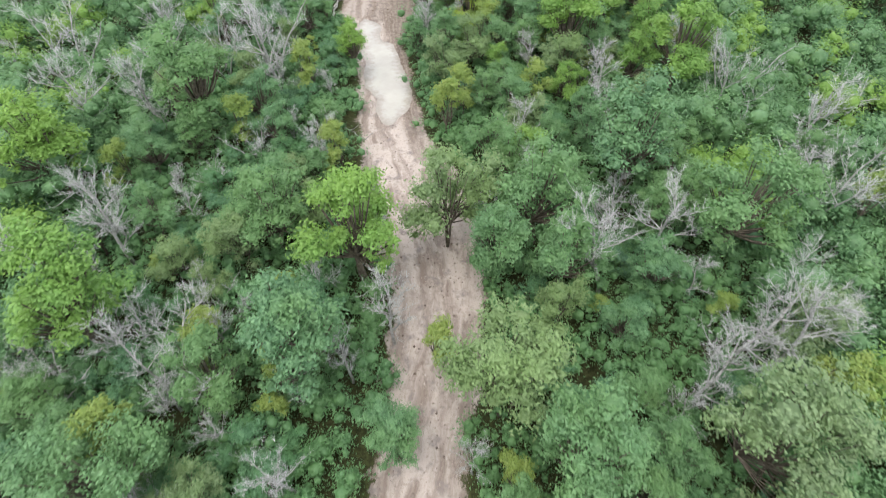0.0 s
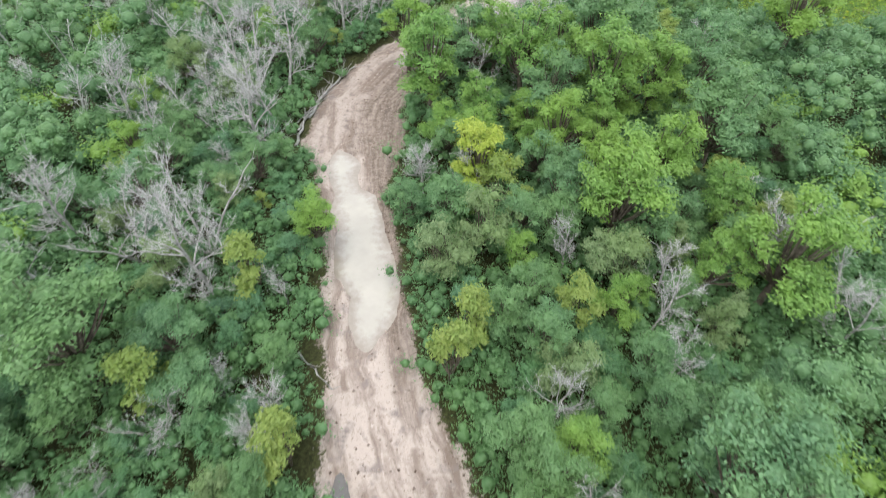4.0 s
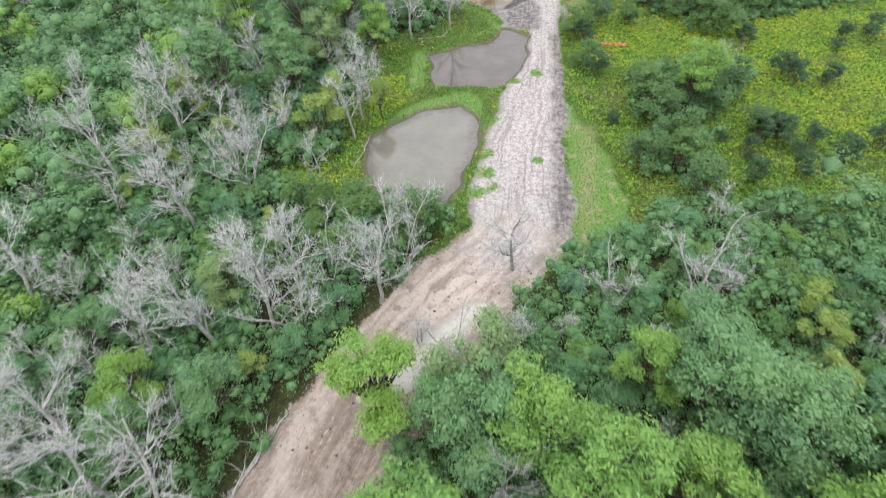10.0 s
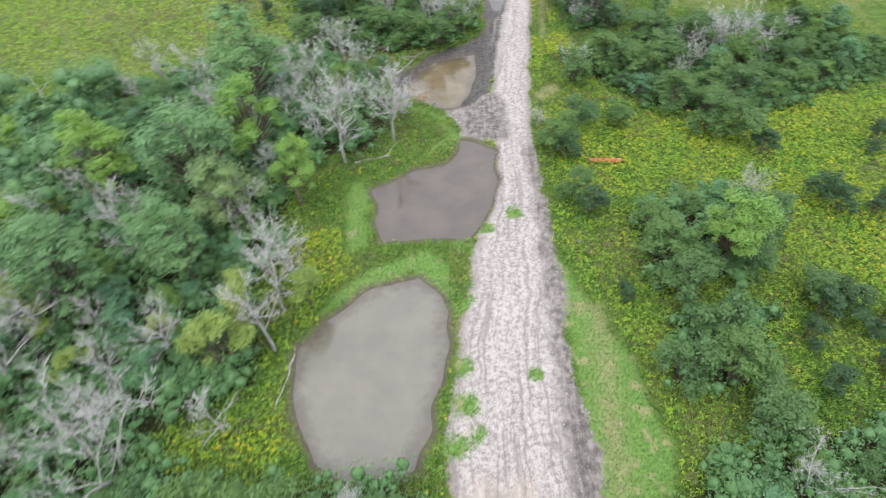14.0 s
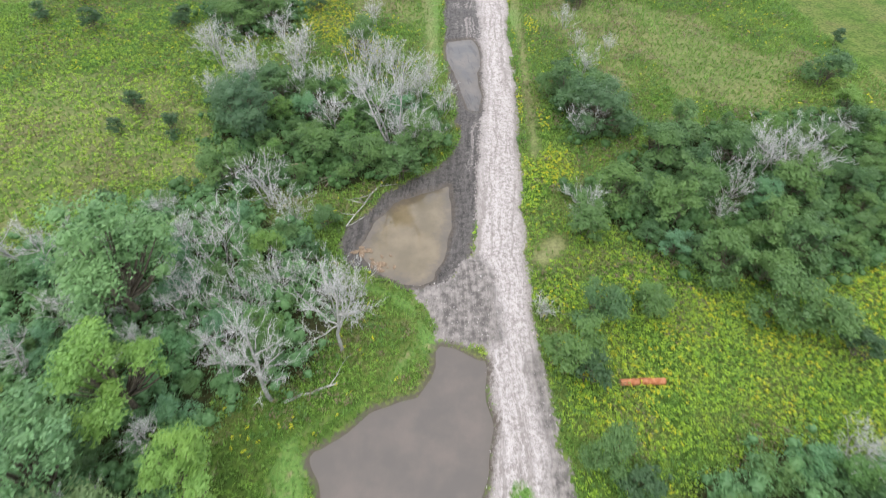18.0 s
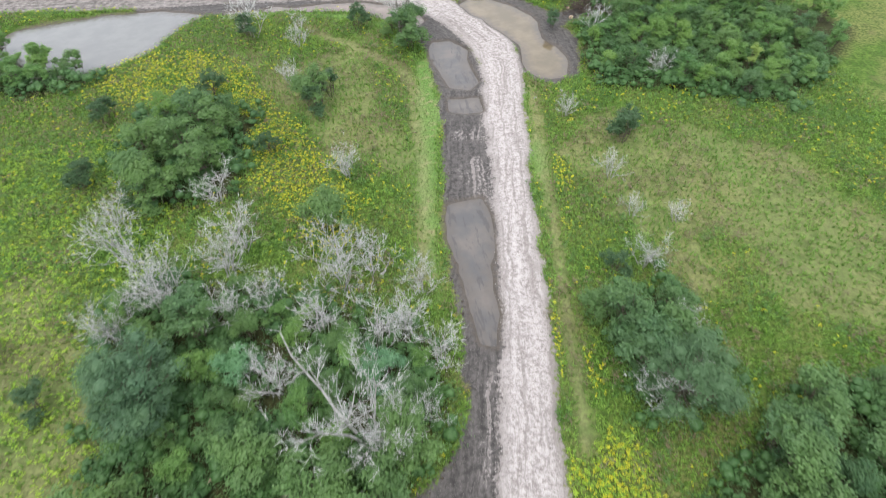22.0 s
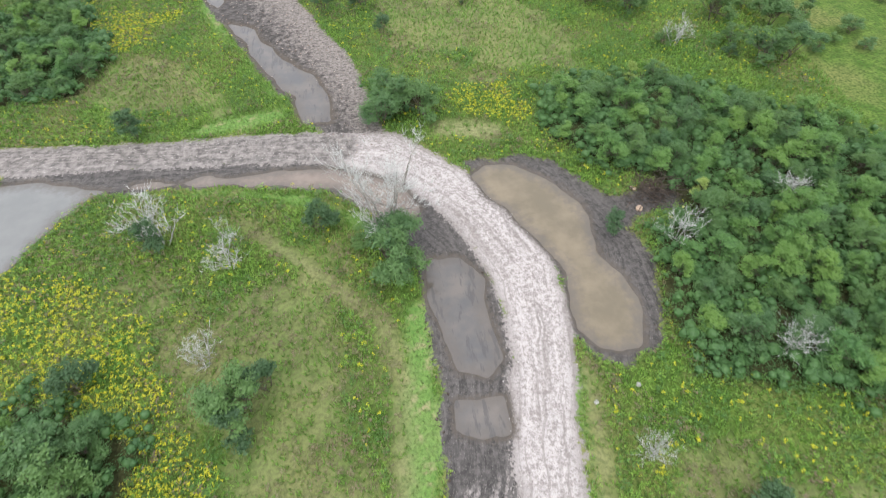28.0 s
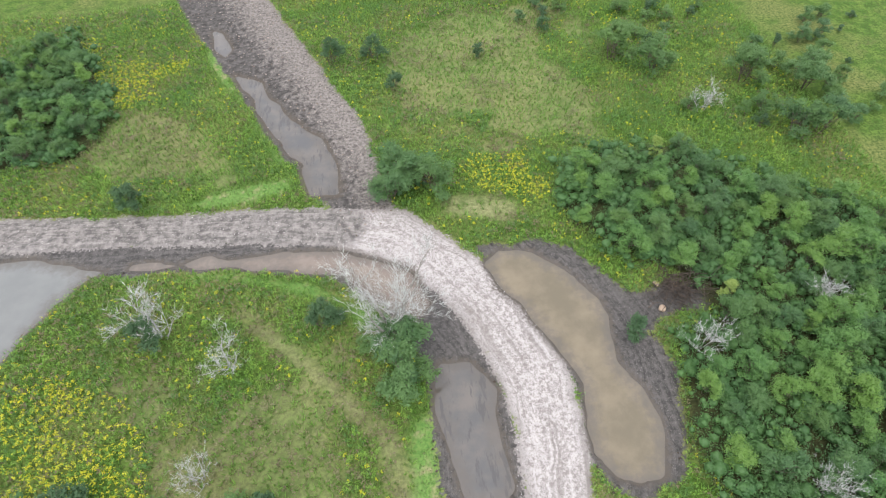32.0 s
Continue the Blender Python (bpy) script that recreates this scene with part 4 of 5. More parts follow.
plant("dead", -3.1, 28.3, 1.20)
plant("dead", 14.9, 33.8, 1.60)
plant("dead", 20.0, 37.4, 1.41)
plant("dead", -19.2, 22.5, 1.44)
plant("dead", -17.1, 26.9, 0.98)
plant("dead", 24.2, 27.4, 1.50)
plant("dead", 27.3, 26.0, 1.53)
plant("dead", 37.3, 43.6, 1.60)
plant("dead", -28.7, 35.7, 1.54)
plant("dead", -38.1, 53.9, 1.60)
plant("dead", -21.5, 63.8, 1.60)
plant("dead", -48.0, 65.7, 1.60)
plant("dead", -35.8, 68.9, 1.60)
plant("dead", 20.0, 23.3, 1.21)
plant("dead", -9.7, 31.4, 0.88)
plant("dead", -24.1, 26.6, 1.15)
plant("dead", 10.4, 68.2, 1.02)
plant("dead", 30.8, 70.7, 1.29)
plant("dead", 4.6, 42.3, 0.86)
plant("dead", 32.2, 60.5, 1.60)
plant("dead", 37.6, 52.2, 1.60)
plant("dead", 17.1, 61.4, 1.11)
plant("dead", 3.7, 17.6, 0.65)
plant("dead", -20.3, 51.0, 0.88)
plant("dead", -34.3, 56.9, 1.35)
plant("yellow", -17.4, 25.5, 1.52)
plant("yellow", -11.6, 24.4, 1.14)
plant("yellow", -21.8, 18.4, 1.60)
plant("yellow", -10.9, 21.0, 0.95)
plant("yellow", 6.8, 16.7, 1.02)
plant("yellow", -11.4, 49.3, 1.51)
plant("yellow", -22.1, 53.0, 1.60)
plant("yellow", 40.9, 43.2, 1.60)
plant("yellow", 30.7, 23.1, 1.60)
plant("yellow", 1.0, 26.2, 1.26)
plant("yellow", -33.2, 46.1, 1.43)
plant("yellow", 24.6, 31.5, 0.94)
plant("yellow", -12.7, 32.3, 0.90)
plant("yellow", -17.5, 64.1, 1.60)
plant("yellow", 2.1, 59.8, 1.60)
plant("yellow", 0.2, 56.4, 1.60)
plant("yellow", 4.8, 76.0, 1.60)
plant("yellow", 10.4, 61.7, 1.49)
plant("goldmaple", 2.4, 78.1, 1.31)
plant("maple", -3.2, 91.9, 1.60)
plant("maple", 2.6, 88.1, 1.04)
plant("maple", 16.8, 89.3, 1.60)
plant("maple", 11.0, 83.2, 1.18)
plant("maple", 15.9, 75.0, 1.02)
plant("maple", 20.3, 78.0, 1.35)
plant("maple", -12.8, 69.7, 0.84)
plant("maple", -6.8, 102.6, 1.26)
plant("maple", 6.2, 68.1, 0.68)
plant("maple", 25.8, 74.0, 1.10)
plant("maple", 23.3, 92.8, 1.30)
plant("maple", 44.8, 108.4, 1.60)
plant("maple", 15.8, 84.5, 0.94)
plant("maple", 8.0, 95.5, 1.50)
plant("elm", 10.3, 89.8, 1.23)
plant("maple", 3.9, 99.8, 1.30)
plant("elm", 16.8, 101.4, 1.46)
plant("elm", -0.6, 72.6, 0.91)
plant("elm", 18.1, 71.3, 1.05)
plant("elm", 8.9, 79.5, 0.91)
plant("elm", 27.0, 82.9, 1.46)
plant("elm", -4.5, 73.6, 0.69)
plant("elm", 28.2, 96.0, 1.47)
plant("yellow", 12.4, 76.7, 1.27)
plant("yellow", 6.2, 74.6, 1.03)
plant("yellow", 26.5, 78.3, 1.50)
plant("yellow", 30.5, 72.4, 1.49)
plant("yellow", 28.1, 105.7, 1.02)
plant("yellow", 28.5, 111.3, 1.19)
plant("willow", 3.1, 70.5, 1.04)
plant("willow", 14.1, 66.3, 1.06)
plant("willow", 1.1, 104.9, 1.34)
plant("dead", -21.5, 88.9, 1.60)
plant("dead", -21.6, 82.7, 1.60)
plant("dead", -23.5, 68.8, 1.60)
plant("dead", -37.8, 87.1, 1.60)
plant("dead", -21.5, 95.5, 1.60)
plant("dead", -29.0, 100.1, 1.60)
plant("dead", -14.4, 111.6, 1.29)
plant("dead", -18.4, 114.9, 1.36)
plant("dead", 4.6, 118.0, 1.37)
plant("dead", 2.3, 97.0, 1.06)
plant("dead", 20.6, 113.2, 1.34)
plant("dead", -43.7, 109.8, 1.60)
plant("dead", -38.8, 112.5, 1.60)
plant("dead", 18.6, 65.4, 0.99)
plant("dead", -29.3, 68.0, 1.33)
plant("dead", -21.6, 109.1, 1.59)
plant("dead", -3.6, 79.9, 0.85)
plant("dead", -7.8, 114.2, 1.47)
plant("dead", -0.8, 107.5, 0.91)
plant("dead", -25.9, 107.9, 1.60)
plant("dead", -16.8, 110.6, 1.60)
plant("dead", -15.1, 116.0, 1.26)
plant("dead", -12.0, 116.6, 1.14)
plant("dead", -8.2, 116.4, 1.01)
plant("dead", 2.1, 90.5, 0.91)
plant("dead", 4.9, 101.1, 0.83)
plant("dead", 13.2, 113.2, 0.99)
plant("dead", -12.7, 143.3, 1.40)
plant("dead", -32.9, 136.7, 1.60)
plant("dead", -37.6, 129.6, 1.60)
plant("dead", -23.7, 129.7, 1.55)
plant("dead", 4.0, 108.9, 1.01)
plant("dead", 13.1, 100.6, 0.65)
plant("dead", -25.2, 96.2, 1.50)
plant("snag", -4.2, 110.1, 0.81)
plant("snag", -31.6, 99.8, 1.60)
plant("maple", 13.4, 104.6, 0.98)
plant("maple", 19.1, 91.0, 1.14)
plant("maple", 9.1, 98.0, 1.05)
plant("elm", 1.2, 99.8, 1.24)
plant("elm", -1.8, 101.1, 1.03)
plant("maple", 14.2, 96.1, 1.15)
plant("elm", 19.5, 99.5, 1.44)
plant("elm", 17.5, 105.6, 1.16)
plant("yellow", 28.7, 108.7, 1.16)
plant("yellow", 28.2, 104.5, 0.96)
plant("yellow", -15.7, 141.6, 1.60)
plant("yellow", -10.1, 143.3, 1.22)
plant("thicket", 23.5, 140.8, 1.60)
plant("thicket", 30.7, 143.4, 1.60)
plant("thicket", 24.2, 132.1, 1.60)
plant("thicket", 20.4, 133.0, 1.51)
plant("thicket", 25.1, 128.2, 1.60)
plant("thicket", -4.7, 122.7, 1.60)
plant("thicket", -10.4, 124.7, 1.60)
plant("thicket", -16.2, 125.8, 1.60)
plant("cedar", 43.6, 149.7, 1.60)
plant("cedar", 34.7, 137.2, 1.60)
plant("cedar", 39.7, 135.9, 1.60)
plant("cedar", 42.7, 133.4, 1.60)
plant("cedar", 47.7, 135.7, 1.60)
plant("cedar", 37.3, 131.8, 1.34)
plant("cedar", 46.8, 128.3, 1.60)
plant("cedar", 18.2, 152.2, 1.60)
plant("cedar", 17.9, 161.1, 1.60)
plant("cedar", 40.5, 159.3, 1.60)
plant("cedar", 54.0, 159.7, 1.60)
plant("cedar", 18.5, 140.9, 0.75)
plant("cedar", 30.4, 137.9, 0.76)
plant("cedar", 37.0, 139.2, 1.27)
plant("cedar", 59.4, 161.4, 1.60)
plant("cedar", 47.7, 149.2, 1.46)
plant("maple", -17.3, 164.3, 1.30)
plant("maple", -30.8, 158.9, 1.30)
plant("maple", -12.1, 157.4, 1.0)
plant("willow", -18.5, 153.9, 1.19)
plant("elm", -20.8, 157.1, 1.52)
plant("elm", -21.5, 147.5, 1.15)
plant("elm", -29.9, 144.6, 1.39)
plant("dead", -11.7, 147.2, 1.03)
plant("dead", -7.5, 163.9, 1.40)
plant("dead", -13.2, 139.1, 1.15)
plant("dead", -16.2, 131.9, 0.77)
plant("dead", -6.1, 119.4, 1.23)
plant("dead", -27.6, 122.8, 1.60)
plant("dead", -21.9, 139.5, 1.10)
plant("snag", -2.3, 171.0, 1.37)
plant("dead", -1.7, 167.4, 1.3)
plant("dead", 5.6, 193.0, 1.4, 1.35)
plant("dead", -25.6, 137.2, 0.87)
plant("dead", -30.6, 140.8, 1.32)
plant("dead", -26.7, 151.2, 1.16)
plant("dead", -17.1, 152.0, 0.98)
plant("snag", -12.4, 178.1, 1.49)
plant("dead", -32.1, 128.6, 1.42)
plant("dead", -36.1, 134.5, 1.31)
plant("dead", -38.6, 145.4, 1.19)
plant("dead", -25.7, 132.1, 0.94)
plant("yellow", -16.7, 138.0, 1.60)
plant("yellow", -33.1, 142.6, 1.60)
plant("yellow", -33.2, 132.6, 1.40)
plant("thicket", 17.2, 154.5, 1.17)
plant("thicket", 22.9, 176.7, 1.52)
plant("thicket", 23.2, 144.6, 1.60)
plant("thicket", 24.7, 136.4, 1.60)
plant("thicket", 35.1, 139.6, 1.14)
plant("thicket", 33.2, 169.6, 1.60)
plant("thicket", 38.5, 163.1, 1.60)
plant("thicket", 33.9, 147.6, 1.60)
plant("thicket", 36.2, 164.4, 1.60)
plant("thicket", 25.4, 166.7, 1.16)
plant("maple", 28.0, 143.4, 1.09)
plant("cedar", 43.2, 151.6, 1.60)
plant("cedar", 18.6, 141.7, 0.71)
plant("cedar", 32.9, 135.4, 1.15)
plant("cedar", 32.0, 130.5, 1.36)
plant("cedar", -58.7, 190.5, 1.25)
plant("cedar", -53.7, 180.6, 1.60)
plant("cedar", 37.5, 137.4, 1.60)
plant("thicket", -7.6, 204.6, 1.60)
plant("oak", -10.8, 198.6, 1.0)
plant("thicket", 30.1, 196.3, 1.60)
plant("oak", 29.6, 192.4, 0.88)
plant("elm", -18.7, 173.3, 1.60)
plant("snag", 7.5, 192.1, 1.58)
plant("snag", 7.3, 201.0, 1.29)
plant("snag", -0.8, 198.6, 1.26)
plant("snag", -10.9, 210.3, 1.41)
plant("snag", -5.8, 211.1, 1.32)
plant("snag", -8.1, 186.3, 1.41)
plant("snag", -9.6, 172.5, 1.20)
plant("snag", -14.2, 172.4, 1.47)
plant("snag", -4.8, 174.9, 0.97)
plant("snag", 22.8, 178.2, 1.06)
plant("snag", 28.4, 192.2, 1.13)
plant("snag", 47.7, 181.9, 1.60)
plant("snag", 44.4, 182.0, 1.48)
plant("snag", -15.3, 214.8, 1.41)
plant("snag", 4.3, 210.7, 1.29)
plant("snag", 7.5, 208.6, 1.12)
plant("snag", 10.0, 202.1, 1.18)
plant("snag", 12.0, 198.4, 0.99)
plant("snag", -22.3, 181.4, 0.88)
plant("snag", -23.8, 174.1, 1.10)
plant("dead", -10.4, 165.8, 0.97)
plant("snag", 16.0, 167.6, 0.65)
plant("snag", -5.4, 183.0, 1.07)
plant("snag", -20.5, 173.6, 1.07)
plant("snag", -0.4, 172.5, 1.05)
plant("thicket", -2.6, 181.9, 0.92)
plant("thicket", 27.2, 180.0, 1.60)
plant("thicket", 20.6, 167.2, 1.37)
plant("thicket", 17.2, 162.8, 1.53)
plant("thicket", 34.5, 184.7, 1.60)
plant("thicket", 36.1, 179.9, 1.60)
plant("thicket", 32.1, 176.5, 1.60)
plant("thicket", 40.0, 172.6, 1.60)
plant("thicket", 37.2, 167.9, 1.30)
plant("thicket", 41.8, 170.0, 1.60)
plant("thicket", 1.6, 190.4, 1.60)
plant("thicket", 5.8, 188.1, 1.60)
plant("thicket", 8.5, 191.7, 1.60)
plant("thicket", -2.8, 192.8, 1.60)
plant("thicket", -12.4, 189.8, 1.56)
plant("thicket", 38.5, 189.1, 1.60)
plant("thicket", 42.0, 184.2, 1.60)
plant("thicket", 29.6, 178.7, 1.31)
plant("thicket", 34.7, 187.4, 1.48)
plant("thicket", -9.5, 226.0, 1.60)
plant("thicket", -15.3, 223.9, 1.60)
plant("thicket", 62.7, 197.3, 1.60)
plant("thicket", 46.9, 178.0, 1.60)
plant("cedar", -35.4, 228.1, 1.60)
plant("cedar", -22.3, 226.1, 1.19)
plant("cedar", -24.9, 205.6, 1.41)
plant("cedar", -20.1, 200.6, 1.30)
plant("cedar", -26.7, 201.9, 0.96)
plant("cedar", -25.3, 189.4, 0.84)
plant("cedar", -39.4, 237.7, 1.60)
plant("cedar", -43.4, 232.4, 1.37)
plant("cedar", -22.9, 238.3, 1.34)
plant("cedar", -2.4, 228.8, 1.26)
plant("cedar", 37.5, 222.6, 1.60)
plant("cedar", 2.5, 235.8, 1.60)
plant("cedar", 71.2, 206.5, 1.10)
plant("thicket", 16.4, 247.8, 1.60)
plant("thicket", 3.6, 215.1, 1.60)
plant("thicket", -11.9, 229.6, 1.60)
plant("thicket", -15.9, 230.4, 1.60)
plant("thicket", -8.3, 232.3, 1.60)
plant("thicket", -13.8, 222.4, 1.60)
plant("thicket", -11.0, 235.6, 1.60)
plant("thicket", 3.4, 237.3, 1.50)
plant("thicket", 28.0, 199.0, 1.60)
plant("thicket", 28.1, 195.6, 1.60)
plant("thicket", 26.3, 200.7, 1.09)
plant("cedar", -9.9, 241.4, 1.60)
plant("cedar", 9.6, 254.8, 1.60)
plant("cedar", -6.0, 255.4, 1.57)
plant("cedar", -22.0, 227.1, 1.39)
plant("cedar", 38.2, 223.8, 1.60)
plant("cedar", -22.2, 239.8, 1.29)
plant("cedar", 29.6, 205.0, 1.15)
plant("snag", 5.9, 223.2, 0.99)
plant("snag", -4.8, 214.5, 1.15)
plant("snag", -7.6, 221.8, 1.03)
plant("snag", 4.4, 207.8, 1.22)
plant("snag", 2.6, 203.1, 1.17)
plant("snag", 32.6, 205.1, 0.90)
plant("snag", 37.9, 209.9, 0.62)
plant("snag", 34.0, 211.4, 0.61)
plant("snag", 32.6, 228.8, 0.69)
plant("snag", 11.6, 205.9, 0.91)
plant("snag", -17.4, 220.5, 0.95)
plant("snag", -5.3, 206.0, 1.06)
plant("snag", -11.3, 208.0, 1.14)
plant("snag", -14.7, 205.9, 1.14)
plant("snag", -1.8, 207.4, 0.95)
plant("snag", 33.9, 217.2, 0.77)
plant("snag", 46.7, 234.7, 0.85)
plant("cedar", -10.8, 272.6, 1.60)
plant("cedar", 19.1, 289.3, 1.13)
plant("cedar", 11.1, 296.6, 1.60)
plant("cedar", 17.1, 296.5, 1.60)
plant("cedar", 31.2, 294.7, 0.92)
plant("cedar", 37.5, 249.6, 1.18)
plant("cedar", 4.9, 238.9, 1.60)
plant("thicket", 15.8, 250.1, 1.60)
plant("thicket", 18.9, 271.8, 1.60)
plant("thicket", 22.0, 270.4, 1.41)
plant("thicket", 17.3, 269.9, 1.39)
plant("thicket", 71.4, 280.7, 1.60)
plant("thicket", 63.6, 276.9, 0.95)
plant("thicket", 68.7, 272.5, 1.42)
plant("thicket", 53.8, 287.8, 1.60)
plant("thicket", 49.2, 291.4, 1.60)
plant("thicket", 65.8, 273.1, 1.39)
plant("thicket", 64.2, 283.3, 1.60)
plant("snag", -5.6, 255.8, 1.32)
plant("snag", 1.1, 252.1, 1.00)
plant("snag", 42.7, 247.4, 0.85)
plant("snag", 55.8, 250.2, 0.85)
plant("snag", 56.7, 278.6, 0.85)
plant("snag", -0.1, 242.2, 0.79)


def room(x, y, r, share=0.62):
    s = np.array(STANDING)
    return bool((np.hypot(s[:, 0] - x, s[:, 1] - y) > share * (s[:, 2] + r)).all())


# ---- the rest of the woods, between the trees above ----
def in_woods(x, y):
    d = plan(x, y)
    near = np.where(y < 70, np.abs(x + 3) < 30, np.abs(x) < 36)
    return (union(x, y, WOODS) < -1.2) & near & (d["dirt"] > 1.4) & (d["gravel"] > 1.5)


for j, (x, y) in enumerate(scatter(in_woods, 3.2, 21, (-60, 8, 70, 195))):
    q = random.Random(j * 7 + 1)
    u = q.random()
    if x < -2:
        key = "dead" if u < 0.15 else "elm" if u < 0.4 else "dogwood" if u < 0.88 else "willow" if u < 0.93 else "maple" if u < 0.96 else "yellow"
    elif y > 62:
        key = "maple" if u < 0.3 else "elm" if u < 0.62 else "dogwood" if u < 0.9 else "dead" if u < 0.93 else "willow" if u < 0.97 else "yellow"
    else:
        key = "elm" if u < 0.36 else "dogwood" if u < 0.78 else "dead" if u < 0.87 else "willow" if u < 0.93 else "maple" if u < 0.97 else "yellow"
    if y > 118 and x < -6:
        key = "dead" if u < 0.13 else "dogwood" if u < 0.5 else "thicket" if u < 0.84 else "hazel" if u < 0.95 else "yellow"
    elif y > 103 and x > 2:
        key = "dead" if u < 0.05 else "thicket" if u < 0.45 else "dogwood" if u < 0.8 else "hazel"
    size = q.uniform(0.62, 1.0)
    if key == "dead" or room(x, y, WIDE[key] * size, 0.52):
        plant(key, x, y, size, q.uniform(0.8, 1.1))


def in_groves(x, y):
    return (union(x, y, GROVES) < -0.8) & (plan(x, y)["mud"] > 1)


for j, (x, y) in enumerate(scatter(in_groves, 2.7, 22, (-50, 125, 80, 315))):
    q = random.Random(j * 5 + 3)
    u = q.random()
    key = "snag" if u < 0.05 and y < 200 else "hazel" if u < (0.6 if y > 215 else 0.2) else "thicket" if u < (0.98 if y > 215 else 0.93) else "yellow" if y > 220 else "dogwood"
    size = q.uniform(0.6, 1.05)
    if room(x, y, WIDE[key] * size, 0.6):
        plant(key, x, y, size, q.uniform(0.85, 1.25))


def far_field(x, y):
    return (waves(x, y, 7, 87) > 0.15) & (x > 40 + (290 - y) * 0.1) & (union(x, y, GROVES) > 1)


for j, (x, y) in enumerate(scatter(far_field, 3.6, 23, (38, 274, 92, 332))):
    q = random.Random(j * 11 + 5)
    size = q.uniform(0.5, 0.95)
    if room(x, y, 1.9 * size, 0.6):
        plant("thicket" if q.random() < 0.7 else "cedar", x, y, size, q.uniform(0.7, 1.0))


# ---- growth that nobody could count ----
def bushes(name, label, points, tall, wide, per, size, leaf, seed, clumps=4, body=False):
    """Many low leafy bushes joined into one sheet of growth."""
    rng = np.random.default_rng(seed)
    n = len(points)
    h, w = tall * rng.uniform(0.55, 1.2, n), wide * rng.uniform(0.7, 1.25, n)
    c = np.repeat(np.column_stack([points, ground_at(points[:, 0], points[:, 1])]), clumps, axis=0)
    hh, ww = np.repeat(h, clumps), np.repeat(w, clumps)
    c[:, :2] += rng.normal(0, 0.26, (n * clumps, 2)) * ww[:, None]
    c[:, 2] += hh * rng.uniform(0.35, 0.8, n * clumps)
    r = (0.5 * ww * rng.uniform(0.35, 0.8, n * clumps))
    r3 = np.column_stack([r, r, np.minimum(r, hh * 0.45)])
    v, f = leaves(rng, c, r3, n * per, size)
    if body:
        v, f = with_cores(rng, c, r3, v, f)
    return tagged(new(name, mesh_of(name, v, f, [leaf], shade=False)), label, "undergrowth", kind="stuff")


def floor_of_woods(side):
    def shape(x, y):
        d = plan(x, y)
        return (d["woods"] < 0.3) & (np.minimum(d["dirt"], d["gravel"]) > 0.5) & (d["mud"] > 0.5) & (d["pool"] > 1.0) & ((x < 0) == side) & ((np.abs(x) < 44) | ((y > 160) & (x < 72)))
    return shape


for side, name in ((True, "west"), (False, "east")):
    pts = scatter(floor_of_woods(side), 1.95, 31 + side, (-44, 0, 72, 315))
    near = (pts[:, 1] < 160) | ((pts[:, 0] < -2) & (pts[:, 1] < 188))
    bushes("undergrowth", "dense low green undergrowth filling the wood floor", pts[near], 3.0, 2.7, 230, 0.18, LEAF["under"], 41 + side, 6, True)
    bushes("brambles", "dense undergrowth between the meadow thickets, darkened for shaded gaps", pts[~near], 1.7, 2.8, 320, 0.14, LEAF["shaded_under"], 43 + side, 6, True)


def far_woods(x, y):
    w = union(x, y, WOODS)
    return (w < 0) & np.where(y < 70, np.abs(x + 3) >= 30, np.abs(x) >= 36)


pts = scatter(far_woods, 3.6, 51, (-88, -15, 88, 320))
bushes("distant_undergrowth", "far green undergrowth between the outer trees", pts, 3.2, 4.1, 210, 0.26, LEAF["under"], 52, 4, True)
pts = scatter(far_woods, 5.0, 53, (-88, -15, 88, 320))
pick = np.random.default_rng(5).random(len(pts))
bushes("distant_trees", "far mixed green tree crowns of the outer woods", pts[pick < 0.62], 7.2, 4.8, 800, 0.24, LEAF["elm"], 54, 9, True)
bushes("distant_bright_trees", "far bright green tree crowns of the outer woods", pts[pick > 0.8], 7, 4.6, 800, 0.24, LEAF["maple"], 55, 9, True)


def many_dead(name, points, seed):
    """Outer bare trees: turned copies of the near ones, joined."""
    rng = np.random.default_rng(seed)
    vs, fs, n = [], [], 0
    for x, y in points:
        src = MODELS["dead"][rng.integers(4)]
        a, s = rng.uniform(0, 6.28), rng.uniform(0.7, 1.1)
        for ch in src.children:
            if ch.name.startswith("twig") and rng.random() < 0.35:
                continue
            me = ch.data
            v = np.empty(len(me.vertices) * 3, np.float32)
            me.vertices.foreach_get("co", v)
            v = v.reshape(-1, 3) * s
            f = np.empty(len(me.polygons) * 3, np.int32)
            me.polygons.foreach_get("vertices", f)
            v = np.column_stack([v[:, 0] * math.cos(a) - v[:, 1] * math.sin(a) + x, v[:, 0] * math.sin(a) + v[:, 1] * math.cos(a) + y, v[:, 2] + ground_at(x, y)])
            vs.append(v)
            fs.append(f.reshape(-1, 3) + n)
            n += len(v)
    return tagged(new(name, mesh_of(name, np.concatenate(vs), np.concatenate(fs), [FINE_TWIGS])), "far bare grey trees standing among the outer woods", "dead trees", kind="stuff")


pts = scatter(lambda x, y: far_woods(x, y) & ((x < 0) | (y < 60)), 13, 61, (-80, 0, 80, 185))
many_dead("distant_dead_trees", pts, 62)


# ---- meadow: grass, herbs, goldenrod ----
def open_ground(x, y, d):
    bare = np.minimum.reduce([d["dirt"], d["gravel"], d["track"], d["mud"], d["pool"] - 0.3])
    return (bare > 0.1) & (d["woods"] > -0.6)


